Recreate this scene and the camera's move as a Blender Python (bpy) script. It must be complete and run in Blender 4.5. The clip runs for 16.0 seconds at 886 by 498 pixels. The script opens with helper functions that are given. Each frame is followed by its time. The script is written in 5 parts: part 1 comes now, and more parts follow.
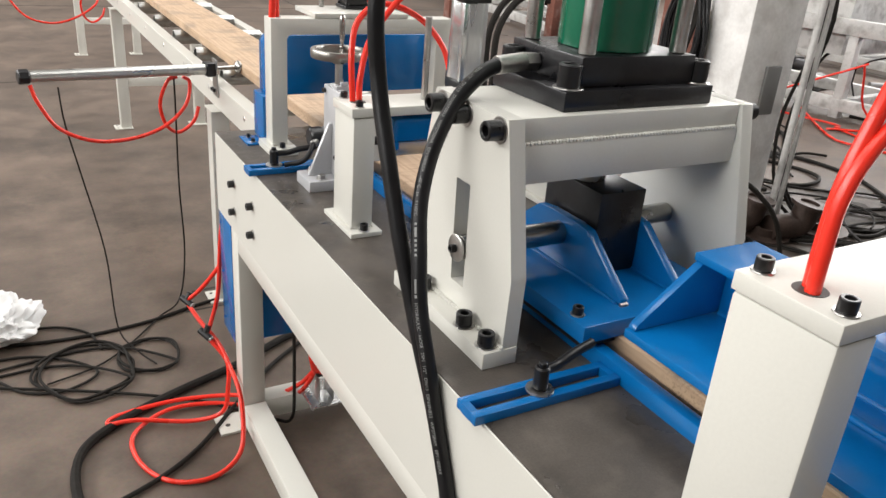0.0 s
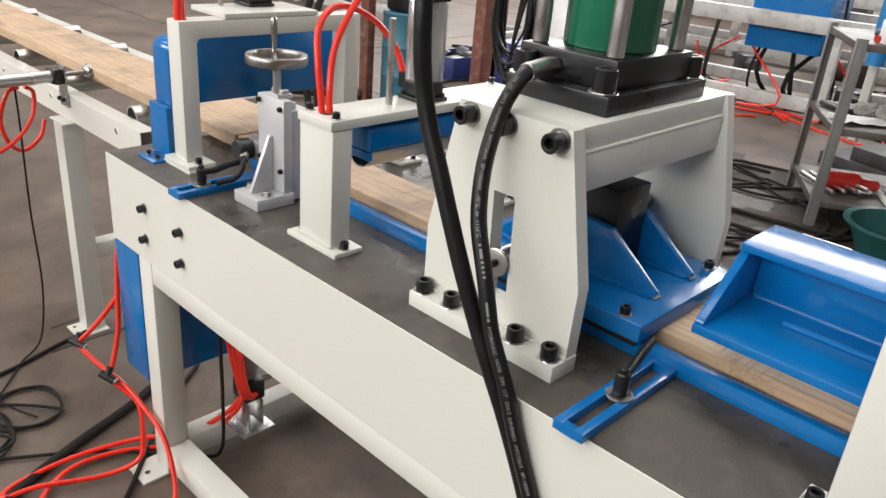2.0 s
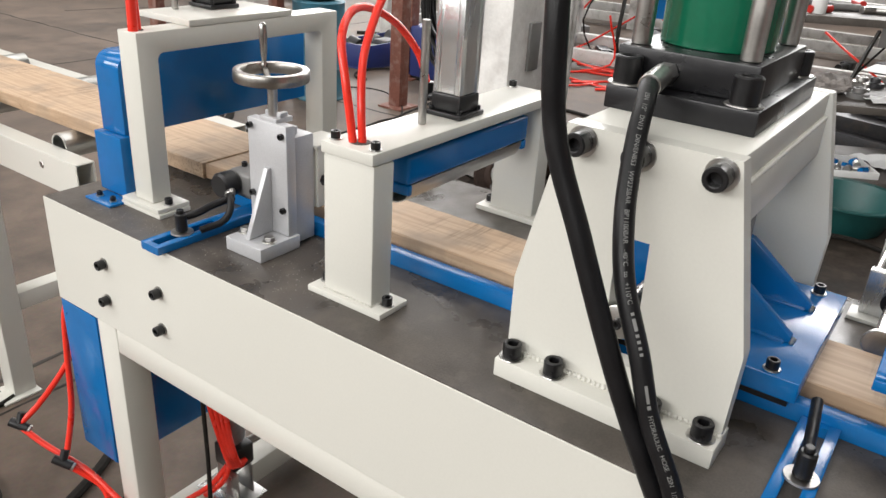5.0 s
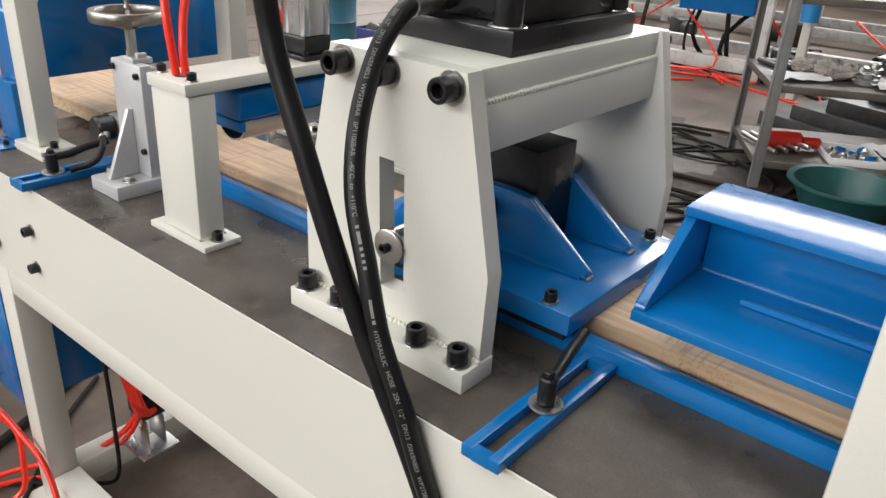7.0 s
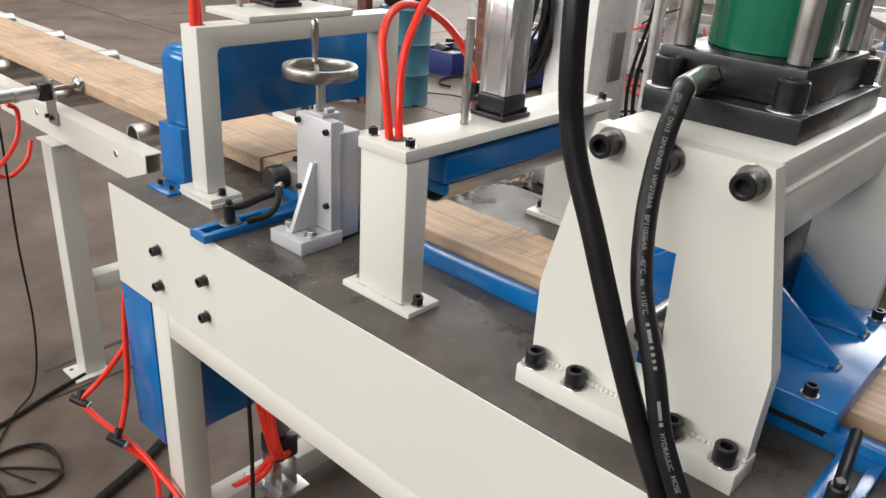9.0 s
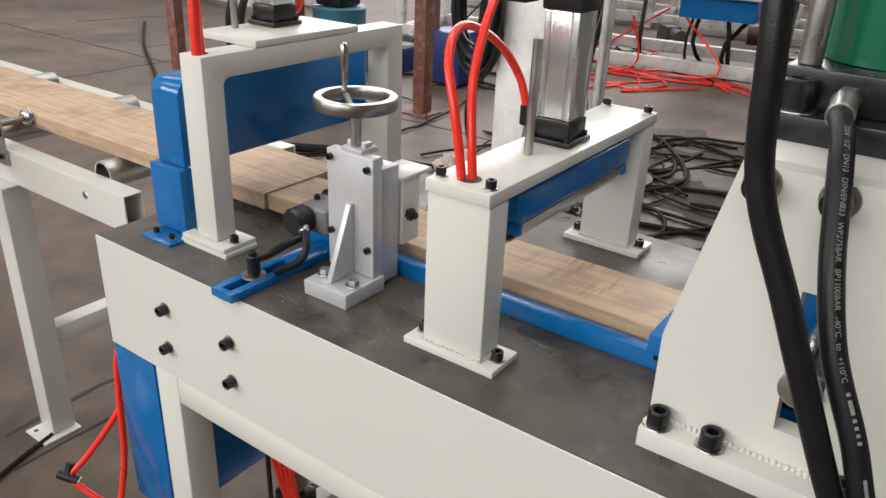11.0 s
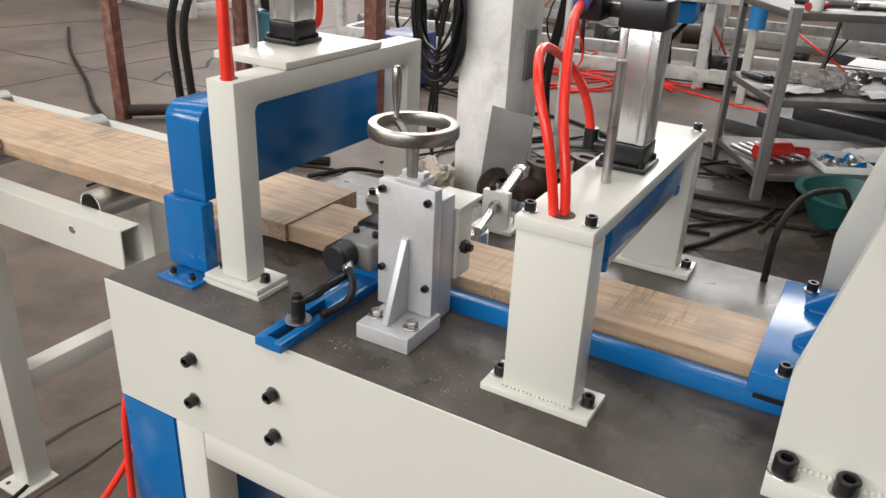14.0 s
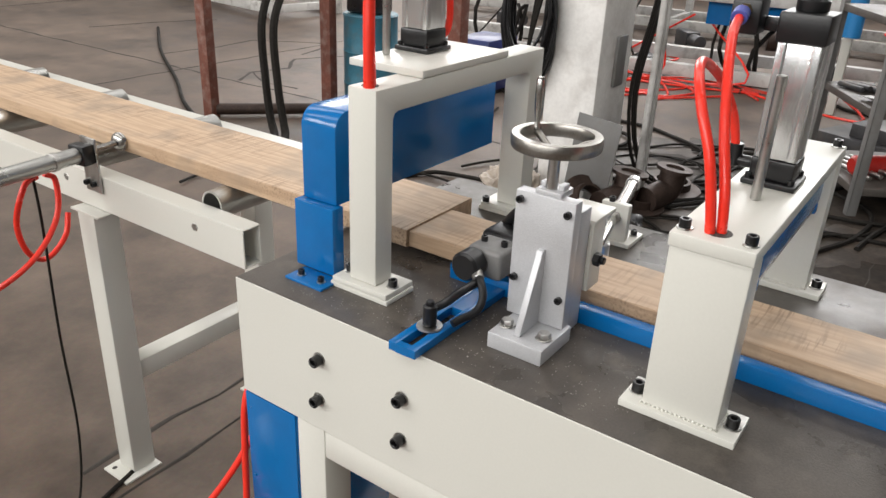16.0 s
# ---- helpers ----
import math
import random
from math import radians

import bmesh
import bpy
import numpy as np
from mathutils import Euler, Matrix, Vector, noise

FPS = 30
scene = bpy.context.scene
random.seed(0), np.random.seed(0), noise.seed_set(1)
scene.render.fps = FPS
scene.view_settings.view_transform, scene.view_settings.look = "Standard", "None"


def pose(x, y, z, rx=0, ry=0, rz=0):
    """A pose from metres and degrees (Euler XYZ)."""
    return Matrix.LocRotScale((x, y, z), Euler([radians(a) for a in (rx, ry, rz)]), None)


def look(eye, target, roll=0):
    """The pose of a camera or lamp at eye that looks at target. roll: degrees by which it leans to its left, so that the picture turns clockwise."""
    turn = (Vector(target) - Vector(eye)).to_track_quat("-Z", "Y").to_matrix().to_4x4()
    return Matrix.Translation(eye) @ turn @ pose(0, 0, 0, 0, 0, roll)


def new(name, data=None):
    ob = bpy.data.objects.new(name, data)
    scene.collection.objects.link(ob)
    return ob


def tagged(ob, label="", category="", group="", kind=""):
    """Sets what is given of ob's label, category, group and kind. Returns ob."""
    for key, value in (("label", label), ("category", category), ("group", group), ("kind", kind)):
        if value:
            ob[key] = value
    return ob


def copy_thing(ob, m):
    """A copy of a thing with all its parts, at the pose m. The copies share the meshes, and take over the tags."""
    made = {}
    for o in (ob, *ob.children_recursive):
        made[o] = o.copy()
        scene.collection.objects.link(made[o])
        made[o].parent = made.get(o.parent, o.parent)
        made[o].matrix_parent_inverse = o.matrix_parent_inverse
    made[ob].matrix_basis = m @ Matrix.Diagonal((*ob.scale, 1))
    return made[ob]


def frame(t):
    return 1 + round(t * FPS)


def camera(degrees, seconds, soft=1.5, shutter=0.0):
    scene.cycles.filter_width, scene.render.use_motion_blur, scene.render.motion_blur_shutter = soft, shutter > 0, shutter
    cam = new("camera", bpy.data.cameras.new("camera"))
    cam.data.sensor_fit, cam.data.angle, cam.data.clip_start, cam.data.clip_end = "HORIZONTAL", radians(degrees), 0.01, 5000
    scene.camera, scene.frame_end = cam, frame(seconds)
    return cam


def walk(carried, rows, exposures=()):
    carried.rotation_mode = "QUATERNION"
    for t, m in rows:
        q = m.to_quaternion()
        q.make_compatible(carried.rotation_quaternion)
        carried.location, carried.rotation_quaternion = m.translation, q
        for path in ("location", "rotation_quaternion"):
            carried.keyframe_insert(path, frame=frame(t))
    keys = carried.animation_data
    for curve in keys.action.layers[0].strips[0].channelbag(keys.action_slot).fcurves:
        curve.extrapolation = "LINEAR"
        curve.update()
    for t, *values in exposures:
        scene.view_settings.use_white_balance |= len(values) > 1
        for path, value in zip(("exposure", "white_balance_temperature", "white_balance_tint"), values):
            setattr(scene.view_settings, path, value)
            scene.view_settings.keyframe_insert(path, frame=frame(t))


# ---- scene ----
cam = camera(59.9, 16.0)
PATH = [
    (0, (0.018, -0.004, 1.336), (0.95, 1.573, 0.531), 4.6),
    (0.5, (-0.01, 0.176, 1.339), (1.076, 1.643, 0.52), 3.1),
    (1, (-0.102, 0.209, 1.344), (1.158, 1.512, 0.498), 3.4),
    (1.5, (-0.179, 0.197, 1.345), (1.148, 1.436, 0.507), 4.2),
    (2, (-0.212, 0.245, 1.345), (1.13, 1.481, 0.526), 5.0),
    (2.5, (-0.154, 0.447, 1.341), (1.198, 1.675, 0.528), 4.9),
    (3, (-0.194, 0.635, 1.339), (1.189, 1.826, 0.52), 4.6),
    (5.3, (-0.18, 0.556, 1.32), (1.32, 1.576, 0.478), 3.7),
    (5.5, (-0.168, 0.53, 1.317), (1.325, 1.562, 0.478), 3.4),
    (6, (-0.08, 0.367, 1.287), (1.382, 1.443, 0.447), 4.3),
    (6.5, (-0.033, 0.294, 1.267), (1.399, 1.409, 0.426), 3.5),
    (7, (-0.02, 0.315, 1.266), (1.394, 1.442, 0.411), 3.5),
    (7.5, (-0.036, 0.352, 1.287), (1.367, 1.487, 0.425), 3.9),
    (8, (-0.064, 0.376, 1.297), (1.324, 1.536, 0.443), 4.3),
    (8.5, (-0.091, 0.442, 1.301), (1.279, 1.631, 0.458), 4.2),
    (9, (-0.134, 0.531, 1.31), (1.231, 1.732, 0.478), 3.8),
    (9.2, (-0.158, 0.57, 1.314), (1.212, 1.764, 0.479), 3.7),
    (11.3, (-0.156, 0.791, 1.321), (1.352, 1.785, 0.462), 2.2),
    (11.5, (-0.166, 0.81, 1.329), (1.355, 1.768, 0.453), 2.2),
    (12, (-0.171, 0.841, 1.322), (1.383, 1.758, 0.459), 2.4),
    (12.5, (-0.162, 0.904, 1.319), (1.406, 1.804, 0.464), 2.5),
    (13, (-0.174, 0.95, 1.321), (1.408, 1.832, 0.472), 2.6),
    (13.5, (-0.178, 0.953, 1.323), (1.41, 1.83, 0.481), 2.6),
    (14, (-0.179, 0.958, 1.324), (1.405, 1.849, 0.488), 2.6),
    (14.5, (-0.18, 0.967, 1.327), (1.401, 1.865, 0.495), 2.5),
    (15, (-0.183, 0.983, 1.326), (1.398, 1.882, 0.493), 2.5),
    (15.5, (-0.21, 1.014, 1.325), (1.355, 1.938, 0.49), 2.6),
    (16, (-0.228, 1.041, 1.329), (1.272, 2.065, 0.493), 2.5),
]
walk(cam, [(t, look(eye, target, roll)) for t, eye, target, roll in PATH],
     exposures=[(0.0, 0.08), (0.6, 0.06), (1.5, -0.02), (9.0, -0.09), (11.5, -0.33), (16.0, -0.27)])

# ---- world, light ----
world = bpy.data.worlds.new("world")
scene.world = world
world.use_nodes = True
sky = world.node_tree.nodes.new("ShaderNodeTexSky")
sky.sky_type, sky.sun_disc = "NISHITA", False
sky.sun_elevation, sky.sun_rotation = radians(50), radians(70)
bgn = world.node_tree.nodes["Background"]
bgn.inputs["Strength"].default_value = 0.06
world.node_tree.links.new(sky.outputs["Color"], bgn.inputs["Color"])

HX0, HX1, HY0, HY1, HZ = -7.0, 12.5, -9.0, 16.0, 7.2     # inside of the hall


def area(name, at, target, w, h, power, colour=(1, 0.97, 0.93)):
    li = bpy.data.lights.new(name, "AREA")
    li.shape, li.size, li.size_y, li.energy, li.color = "RECTANGLE", w, h, power, colour
    ob = new(name, li)
    ob.matrix_world = look(at, target)
    return ob


# daylight by assumed roof lights and high windows, all of them out of view
SKYLIGHTS = [(-3.2, 2.0), (3.2, 2.0), (9.6, 2.0)]
YS, YE = -2.4, 14.5                 # stretch of the unseen openings, set so that -y faces stay darker
YM, YL = (YS + YE) / 2, YE - YS
for sx, sw in SKYLIGHTS:
    lamp = area("skylight_daylight", (sx, YM, HZ + 0.05), (sx, YM + 0.001, 0), sw, YL, 490)
    lamp.matrix_world = Matrix.Translation((sx, YM, HZ + 0.05))
area("window_daylight", (HX1 + 0.05, YM, 5.0), (0, YM, 4.8), YL, 3.4, 1900, (1.0, 0.98, 0.96))
area("window_daylight", (HX0 - 0.05, YM, 4.4), (3, YM - 1, 3.2), YL, 2.2, 1400, (1, 0.98, 0.95))

# ---- building helpers ----
ORG = {}


def thing(name, label, category, at=(0, 0, 0), group="", kind=""):
    ob = new(name)
    ob.location = at
    ob.empty_display_size = 0.05
    ORG[ob] = Vector(at)
    return tagged(ob, label, category, group, kind)


def finish(name, bm, mat, org=Vector((0, 0, 0)), smooth=True):
    me = bpy.data.meshes.new(name)
    bmesh.ops.translate(bm, verts=bm.verts, vec=-org)
    bmesh.ops.recalc_face_normals(bm, faces=bm.faces)
    for f in bm.faces:
        f.smooth = smooth
    bm.to_mesh(me)
    bm.free()
    if smooth:
        me.set_sharp_from_angle(angle=radians(38))
    me.materials.append(mat)
    return me


def part(name, bm, mat, parent, label=""):
    org = ORG[parent]
    ob = new(name, finish(name, bm, mat, org))
    ob.parent = parent
    ORG[ob] = org
    return tagged(ob, label)


def solo(name, bm, mat, label, category, at=(0, 0, 0), group="", kind=""):
    ob = new(name, finish(name, bm, mat, Vector(at)))
    ob.location = at
    ORG[ob] = Vector(at)
    return tagged(ob, label, category, group, kind)


def bevel(bm, w, seg=2):
    if w > 0:
        es = [e for e in bm.edges if len(e.link_faces) == 2 and e.calc_face_angle(0) > 0.5]
        bmesh.ops.bevel(bm, geom=es, offset=w, segments=seg, affect="EDGES", profile=0.5, clamp_overlap=True)
    return bm


def box(x0, x1, y0, y1, z0, z1, b=0.0015, seg=2):
    bm = bmesh.new()
    bmesh.ops.create_cube(bm, size=1)
    bmesh.ops.scale(bm, verts=bm.verts, vec=(x1 - x0, y1 - y0, z1 - z0))
    bmesh.ops.translate(bm, verts=bm.verts, vec=((x0 + x1) / 2, (y0 + y1) / 2, (z0 + z1) / 2))
    return bevel(bm, b, seg)


def prism(pts, axis, a, c, b=0.0015, seg=2):
    """A flat outline (in the two other axes, in xyz order) drawn out along axis from a to c."""
    bm = bmesh.new()

    def put(p, v):
        return {"x": (v, p[0], p[1]), "y": (p[0], v, p[1]), "z": (p[0], p[1], v)}[axis]
    lo = [bm.verts.new(put(p, a)) for p in pts]
    hi = [bm.verts.new(put(p, c)) for p in pts]
    n = len(pts)
    bm.faces.new(lo)
    bm.faces.new(hi[::-1])
    for i in range(n):
        bm.faces.new((lo[i], hi[i], hi[(i + 1) % n], lo[(i + 1) % n]))
    bmesh.ops.recalc_face_normals(bm, faces=bm.faces)
    return bevel(bm, b, seg)


def frame_of(d):
    return Vector(d).to_track_quat("Z", "Y").to_matrix().to_4x4()


def lathe(profile, p, d=(0, 0, 1), n=24):
    """Profile (radius, height) turned round the axis d that starts at p."""
    bm = bmesh.new()
    rings = []
    for r, z in profile:
        if r < 1e-6:
            rings.append([bm.verts.new((0, 0, z))])
        else:
            rings.append([bm.verts.new((r * math.cos(2 * math.pi * i / n), r * math.sin(2 * math.pi * i / n), z)) for i in range(n)])
    for a, c in zip(rings, rings[1:]):
        for i in range(n):
            q = [a[i % len(a)], a[(i + 1) % len(a)], c[(i + 1) % len(c)], c[i % len(c)]]
            u = []
            for v in q:
                if v not in u:
                    u.append(v)
            if len(u) > 2:
                bm.faces.new(u)
    bmesh.ops.transform(bm, matrix=Matrix.Translation(p) @ frame_of(d), verts=bm.verts)
    return bm


def cyl(p0, p1, r, n=24, b=0.001):
    p0, p1 = Vector(p0), Vector(p1)
    h = (p1 - p0).length
    b = min(b, r * 0.4, h * 0.4)
    return lathe([(0, 0), (r - b, 0), (r, b), (r, h - b), (r - b, h), (0, h)], p0, p1 - p0, n)


def pipe(p0, p1, r, wall=0.003, n=24):
    p0, p1 = Vector(p0), Vector(p1)
    h = (p1 - p0).length
    return lathe([(r - wall, h * 0.5), (r - wall, 0), (r, 0), (r, h), (r - wall, h), (r - wall, h * 0.5)], p0, p1 - p0, n)


def smooth_path(pts, k=6):
    pts = [Vector(p) for p in pts]
    ext = [pts[0] * 2 - pts[1]] + pts + [pts[-1] * 2 - pts[-2]]
    out = []
    for i in range(1, len(ext) - 2):
        a, c, d, e = ext[i - 1:i + 3]
        for j in range(k):
            t = j / k
            out.append(0.5 * ((2 * c) + (d - a) * t + (2 * a - 5 * c + 4 * d - e) * t * t + (3 * c - a - 3 * d + e) * t ** 3))
    out.append(pts[-1])
    return out


def tube(pts, r, n=10, k=6):
    path = smooth_path(pts, k)
    bm = bmesh.new()
    up = Vector((0.3, 0.2, 1)).normalized()
    rings = []
    side = None
    for i, p in enumerate(path):
        d = (path[min(i + 1, len(path) - 1)] - path[max(i - 1, 0)]).normalized()
        side = (d.cross(up) if side is None else (side - d * side.dot(d)))
        if side.length < 1e-5:
            side = d.orthogonal()
        side.normalize()
        w = d.cross(side)
        rings.append([bm.verts.new(p + (side * math.cos(2 * math.pi * j / n) + w * math.sin(2 * math.pi * j / n)) * r) for j in range(n)])
    for a, c in zip(rings, rings[1:]):
        for j in range(n):
            bm.faces.new((a[j], a[(j + 1) % n], c[(j + 1) % n], c[j]))
    bm.faces.new(rings[0])
    bm.faces.new(rings[-1][::-1])
    return bm


def join(*bms):
    out = bmesh.new()
    for bm in bms:
        me = bpy.data.meshes.new("tmp")
        bm.to_mesh(me)
        bm.free()
        out.from_mesh(me)
        bpy.data.meshes.remove(me)
    return out


def turned(bm, m):
    bmesh.ops.transform(bm, matrix=m, verts=bm.verts)
    return bm


# ---- materials ----
def material(name, colour, rough=0.5, metal=0.0, grain=120.0, vary=0.08, blotch=4.0, bvary=0.10, bump=0.02, rvary=0.12,
             stretch=(1, 1, 1), dirt=None, dirt_amount=0.0, coat=0.0, spec=0.5, per_piece=0.0):
    m = bpy.data.materials.new(name)
    m.use_nodes = True
    nt = m.node_tree
    nodes, link = nt.nodes, nt.links.new
    bsdf = nodes["Principled BSDF"]
    bsdf.inputs["Metallic"].default_value = metal
    bsdf.inputs["Specular IOR Level"].default_value = spec
    bsdf.inputs["Coat Weight"].default_value = coat
    bsdf.inputs["Coat Roughness"].default_value = 0.15
    tc = nodes.new("ShaderNodeTexCoord")
    mp = nodes.new("ShaderNodeMapping")
    mp.inputs["Scale"].default_value = stretch
    link(tc.outputs["Object"], mp.inputs["Vector"])

    def noise_tex(scale, detail):
        t = nodes.new("ShaderNodeTexNoise")
        t.inputs["Scale"].default_value = scale
        t.inputs["Detail"].default_value = detail
        link(mp.outputs["Vector"], t.inputs["Vector"])
        return t
    fine, big = noise_tex(grain, 5), noise_tex(blotch, 6)

    def scaled(src, lo, hi):
        r = nodes.new("ShaderNodeMapRange")
        r.inputs["From Min"].default_value, r.inputs["From Max"].default_value = 0.25, 0.75
        r.inputs["To Min"].default_value, r.inputs["To Max"].default_value = lo, hi
        link(src, r.inputs["Value"])
        return r.outputs["Result"]

    def times(a, c):
        t = nodes.new("ShaderNodeMath")
        t.operation = "MULTIPLY"
        link(a, t.inputs[0])
        link(c, t.inputs[1])
        return t.outputs[0]
    value = times(scaled(fine.outputs["Fac"], 1 - vary, 1 + vary), scaled(big.outputs["Fac"], 1 - bvary, 1 + bvary))
    if per_piece:
        oi = nodes.new("ShaderNodeObjectInfo")
        r = nodes.new("ShaderNodeMapRange")
        r.inputs["To Min"].default_value, r.inputs["To Max"].default_value = 1 - per_piece, 1 + per_piece
        link(oi.outputs["Random"], r.inputs["Value"])
        value = times(value, r.outputs["Result"])
    mul = nodes.new("ShaderNodeVectorMath")
    mul.operation = "SCALE"
    mul.inputs[0].default_value = colour
    link(value, mul.inputs["Scale"])
    col = mul.outputs["Vector"]
    if dirt:
        mask = noise_tex(blotch * 2.7, 8)
        mr = nodes.new("ShaderNodeMapRange")
        mr.inputs["From Min"].default_value, mr.inputs["From Max"].default_value = 0.5, 0.72
        mr.inputs["To Max"].default_value = dirt_amount
        link(mask.outputs["Fac"], mr.inputs["Value"])
        mix = nodes.new("ShaderNodeMix")
        mix.data_type = "RGBA"
        link(mr.outputs["Result"], mix.inputs["Factor"])
        link(col, mix.inputs["A"])
        mix.inputs["B"].default_value = (*dirt, 1)
        col = mix.outputs["Result"]
    link(col, bsdf.inputs["Base Color"])
    link(scaled(big.outputs["Fac"], max(0.03, rough - rvary), min(1, rough + rvary)), bsdf.inputs["Roughness"])
    bp = nodes.new("ShaderNodeBump")
    bp.inputs["Strength"].default_value = bump * 10
    bp.inputs["Distance"].default_value = 0.0006
    link(fine.outputs["Fac"], bp.inputs["Height"])
    link(bp.outputs["Normal"], bsdf.inputs["Normal"])
    return m


CREAM = material("cream_paint", (0.648, 0.640, 0.586), 0.3, grain=260, vary=0.015, blotch=1.6, bvary=0.025, bump=0.02, rvary=0.03, spec=0.5)
BLUE = material("blue_paint", (0.002, 0.135, 0.40), 0.17, grain=240, vary=0.03, blotch=9, bvary=0.10, bump=0.03, dirt=(0.004, 0.09, 0.26), dirt_amount=0.25, rvary=0.07)
TOPSTEEL = material("blued_steel_plate", (0.070, 0.060, 0.051), 0.40, metal=0.12, grain=350, vary=0.16, blotch=11, bvary=0.42, bump=0.05, rvary=0.28, dirt=(0.125, 0.106, 0.088), dirt_amount=0.6)
BLACK = material("black_oxide", (0.009, 0.009, 0.010), 0.34, metal=0.1, grain=300, vary=0.2, blotch=30, bvary=0.2)
BLACKPLATE = material("black_steel_plate", (0.013, 0.013, 0.015), 0.32, metal=0.2, grain=160, vary=0.2, blotch=14, bvary=0.3, dirt=(0.035, 0.035, 0.036), dirt_amount=0.3)
PLASTIC = material("black_plastic", (0.009, 0.009, 0.010), 0.36, grain=300, vary=0.1)
RUBBER = material("black_rubber", (0.007, 0.007, 0.008), 0.40, grain=500, vary=0.12, blotch=25, bvary=0.2, bump=0.05, spec=0.35)
ZINC = material("zinc_plated_steel", (0.50, 0.49, 0.47), 0.34, metal=1.0, grain=200, vary=0.08, blotch=20)
CHROME = material("chrome", (0.40, 0.39, 0.37), 0.27, metal=1.0, grain=200, vary=0.03, rvary=0.05, bump=0.005)
SATIN = material("satin_turned_steel", (0.34, 0.325, 0.30), 0.36, metal=1.0, grain=300, vary=0.10, blotch=30, bvary=0.14, rvary=0.12, bump=0.012)
ALU = material("bare_aluminium", (0.62, 0.62, 0.62), 0.27, metal=0.85, grain=400, vary=0.05, blotch=12, bvary=0.08, stretch=(1, 1, 0.15), bump=0.02)
CASTALU = material("silver_painted_casting", (0.56, 0.565, 0.58), 0.42, metal=0.35, grain=420, vary=0.06, blotch=10, bvary=0.08, bump=0.06)
GREEN = material("green_enamel", (0.006, 0.125, 0.065), 0.2, grain=150, vary=0.05, blotch=6, bvary=0.12, coat=0.5)
REDTUBE = material("red_polyurethane_tube", (0.84, 0.035, 0.018), 0.3, grain=90, vary=0.05, blotch=8, bvary=0.08)
STEELROLL = material("galvanised_roller", (0.48, 0.48, 0.46), 0.33, metal=0.9, grain=250, vary=0.1, blotch=12, bvary=0.15, stretch=(0.2, 1, 1))
GREYMETAL = material("grey_painted_steel", (0.18, 0.177, 0.173), 0.45, grain=220, vary=0.06, blotch=7, bvary=0.14, dirt=(0.16, 0.14, 0.12), dirt_amount=0.4)
# thin dark discs of this stand in for the shade inside open holes
HOLESHADE = material("hole_shade", (0.05, 0.045, 0.04), 0.7, grain=100)
MACHWHITE = material("grimy_white_paint", (0.52, 0.51, 0.49), 0.5, grain=90, vary=0.06, blotch=4, bvary=0.22, dirt=(0.14, 0.12, 0.10), dirt_amount=0.6)
OLDPAINT = material("dirty_white_plaster", (0.86, 0.845, 0.82), 0.7, grain=60, vary=0.06, blotch=3.5, bvary=0.16, dirt=(0.42, 0.38, 0.34), dirt_amount=0.35, bump=0.08)
RUST = material("rusty_red_primer", (0.17, 0.062, 0.042), 0.65, grain=80, vary=0.2, blotch=7, bvary=0.3, dirt=(0.32, 0.24, 0.21), dirt_amount=0.5, bump=0.06)
CABLE = material("dusty_black_cable", (0.016, 0.014, 0.012), 0.75, spec=0.18, grain=60, vary=0.25, blotch=5, bvary=0.3)
PAPER = material("white_paper", (0.74, 0.74, 0.73), 0.7, grain=60, vary=0.02)
TEAL = material("teal_plastic", (0.012, 0.075, 0.072), 0.42, grain=60, vary=0.08, blotch=9, bvary=0.2)
DARKSTEEL = material("dark_steel_stock", (0.075, 0.075, 0.08), 0.45, metal=0.5, grain=120, vary=0.15, blotch=6, bvary=0.3, dirt=(0.16, 0.13, 0.10), dirt_amount=0.4)
HALLWALL = material("hall_wall_paint", (0.26, 0.25, 0.24), 0.8, grain=40, vary=0.05, blotch=1.2, bvary=0.15, dirt=(0.25, 0.22, 0.2), dirt_amount=0.4)


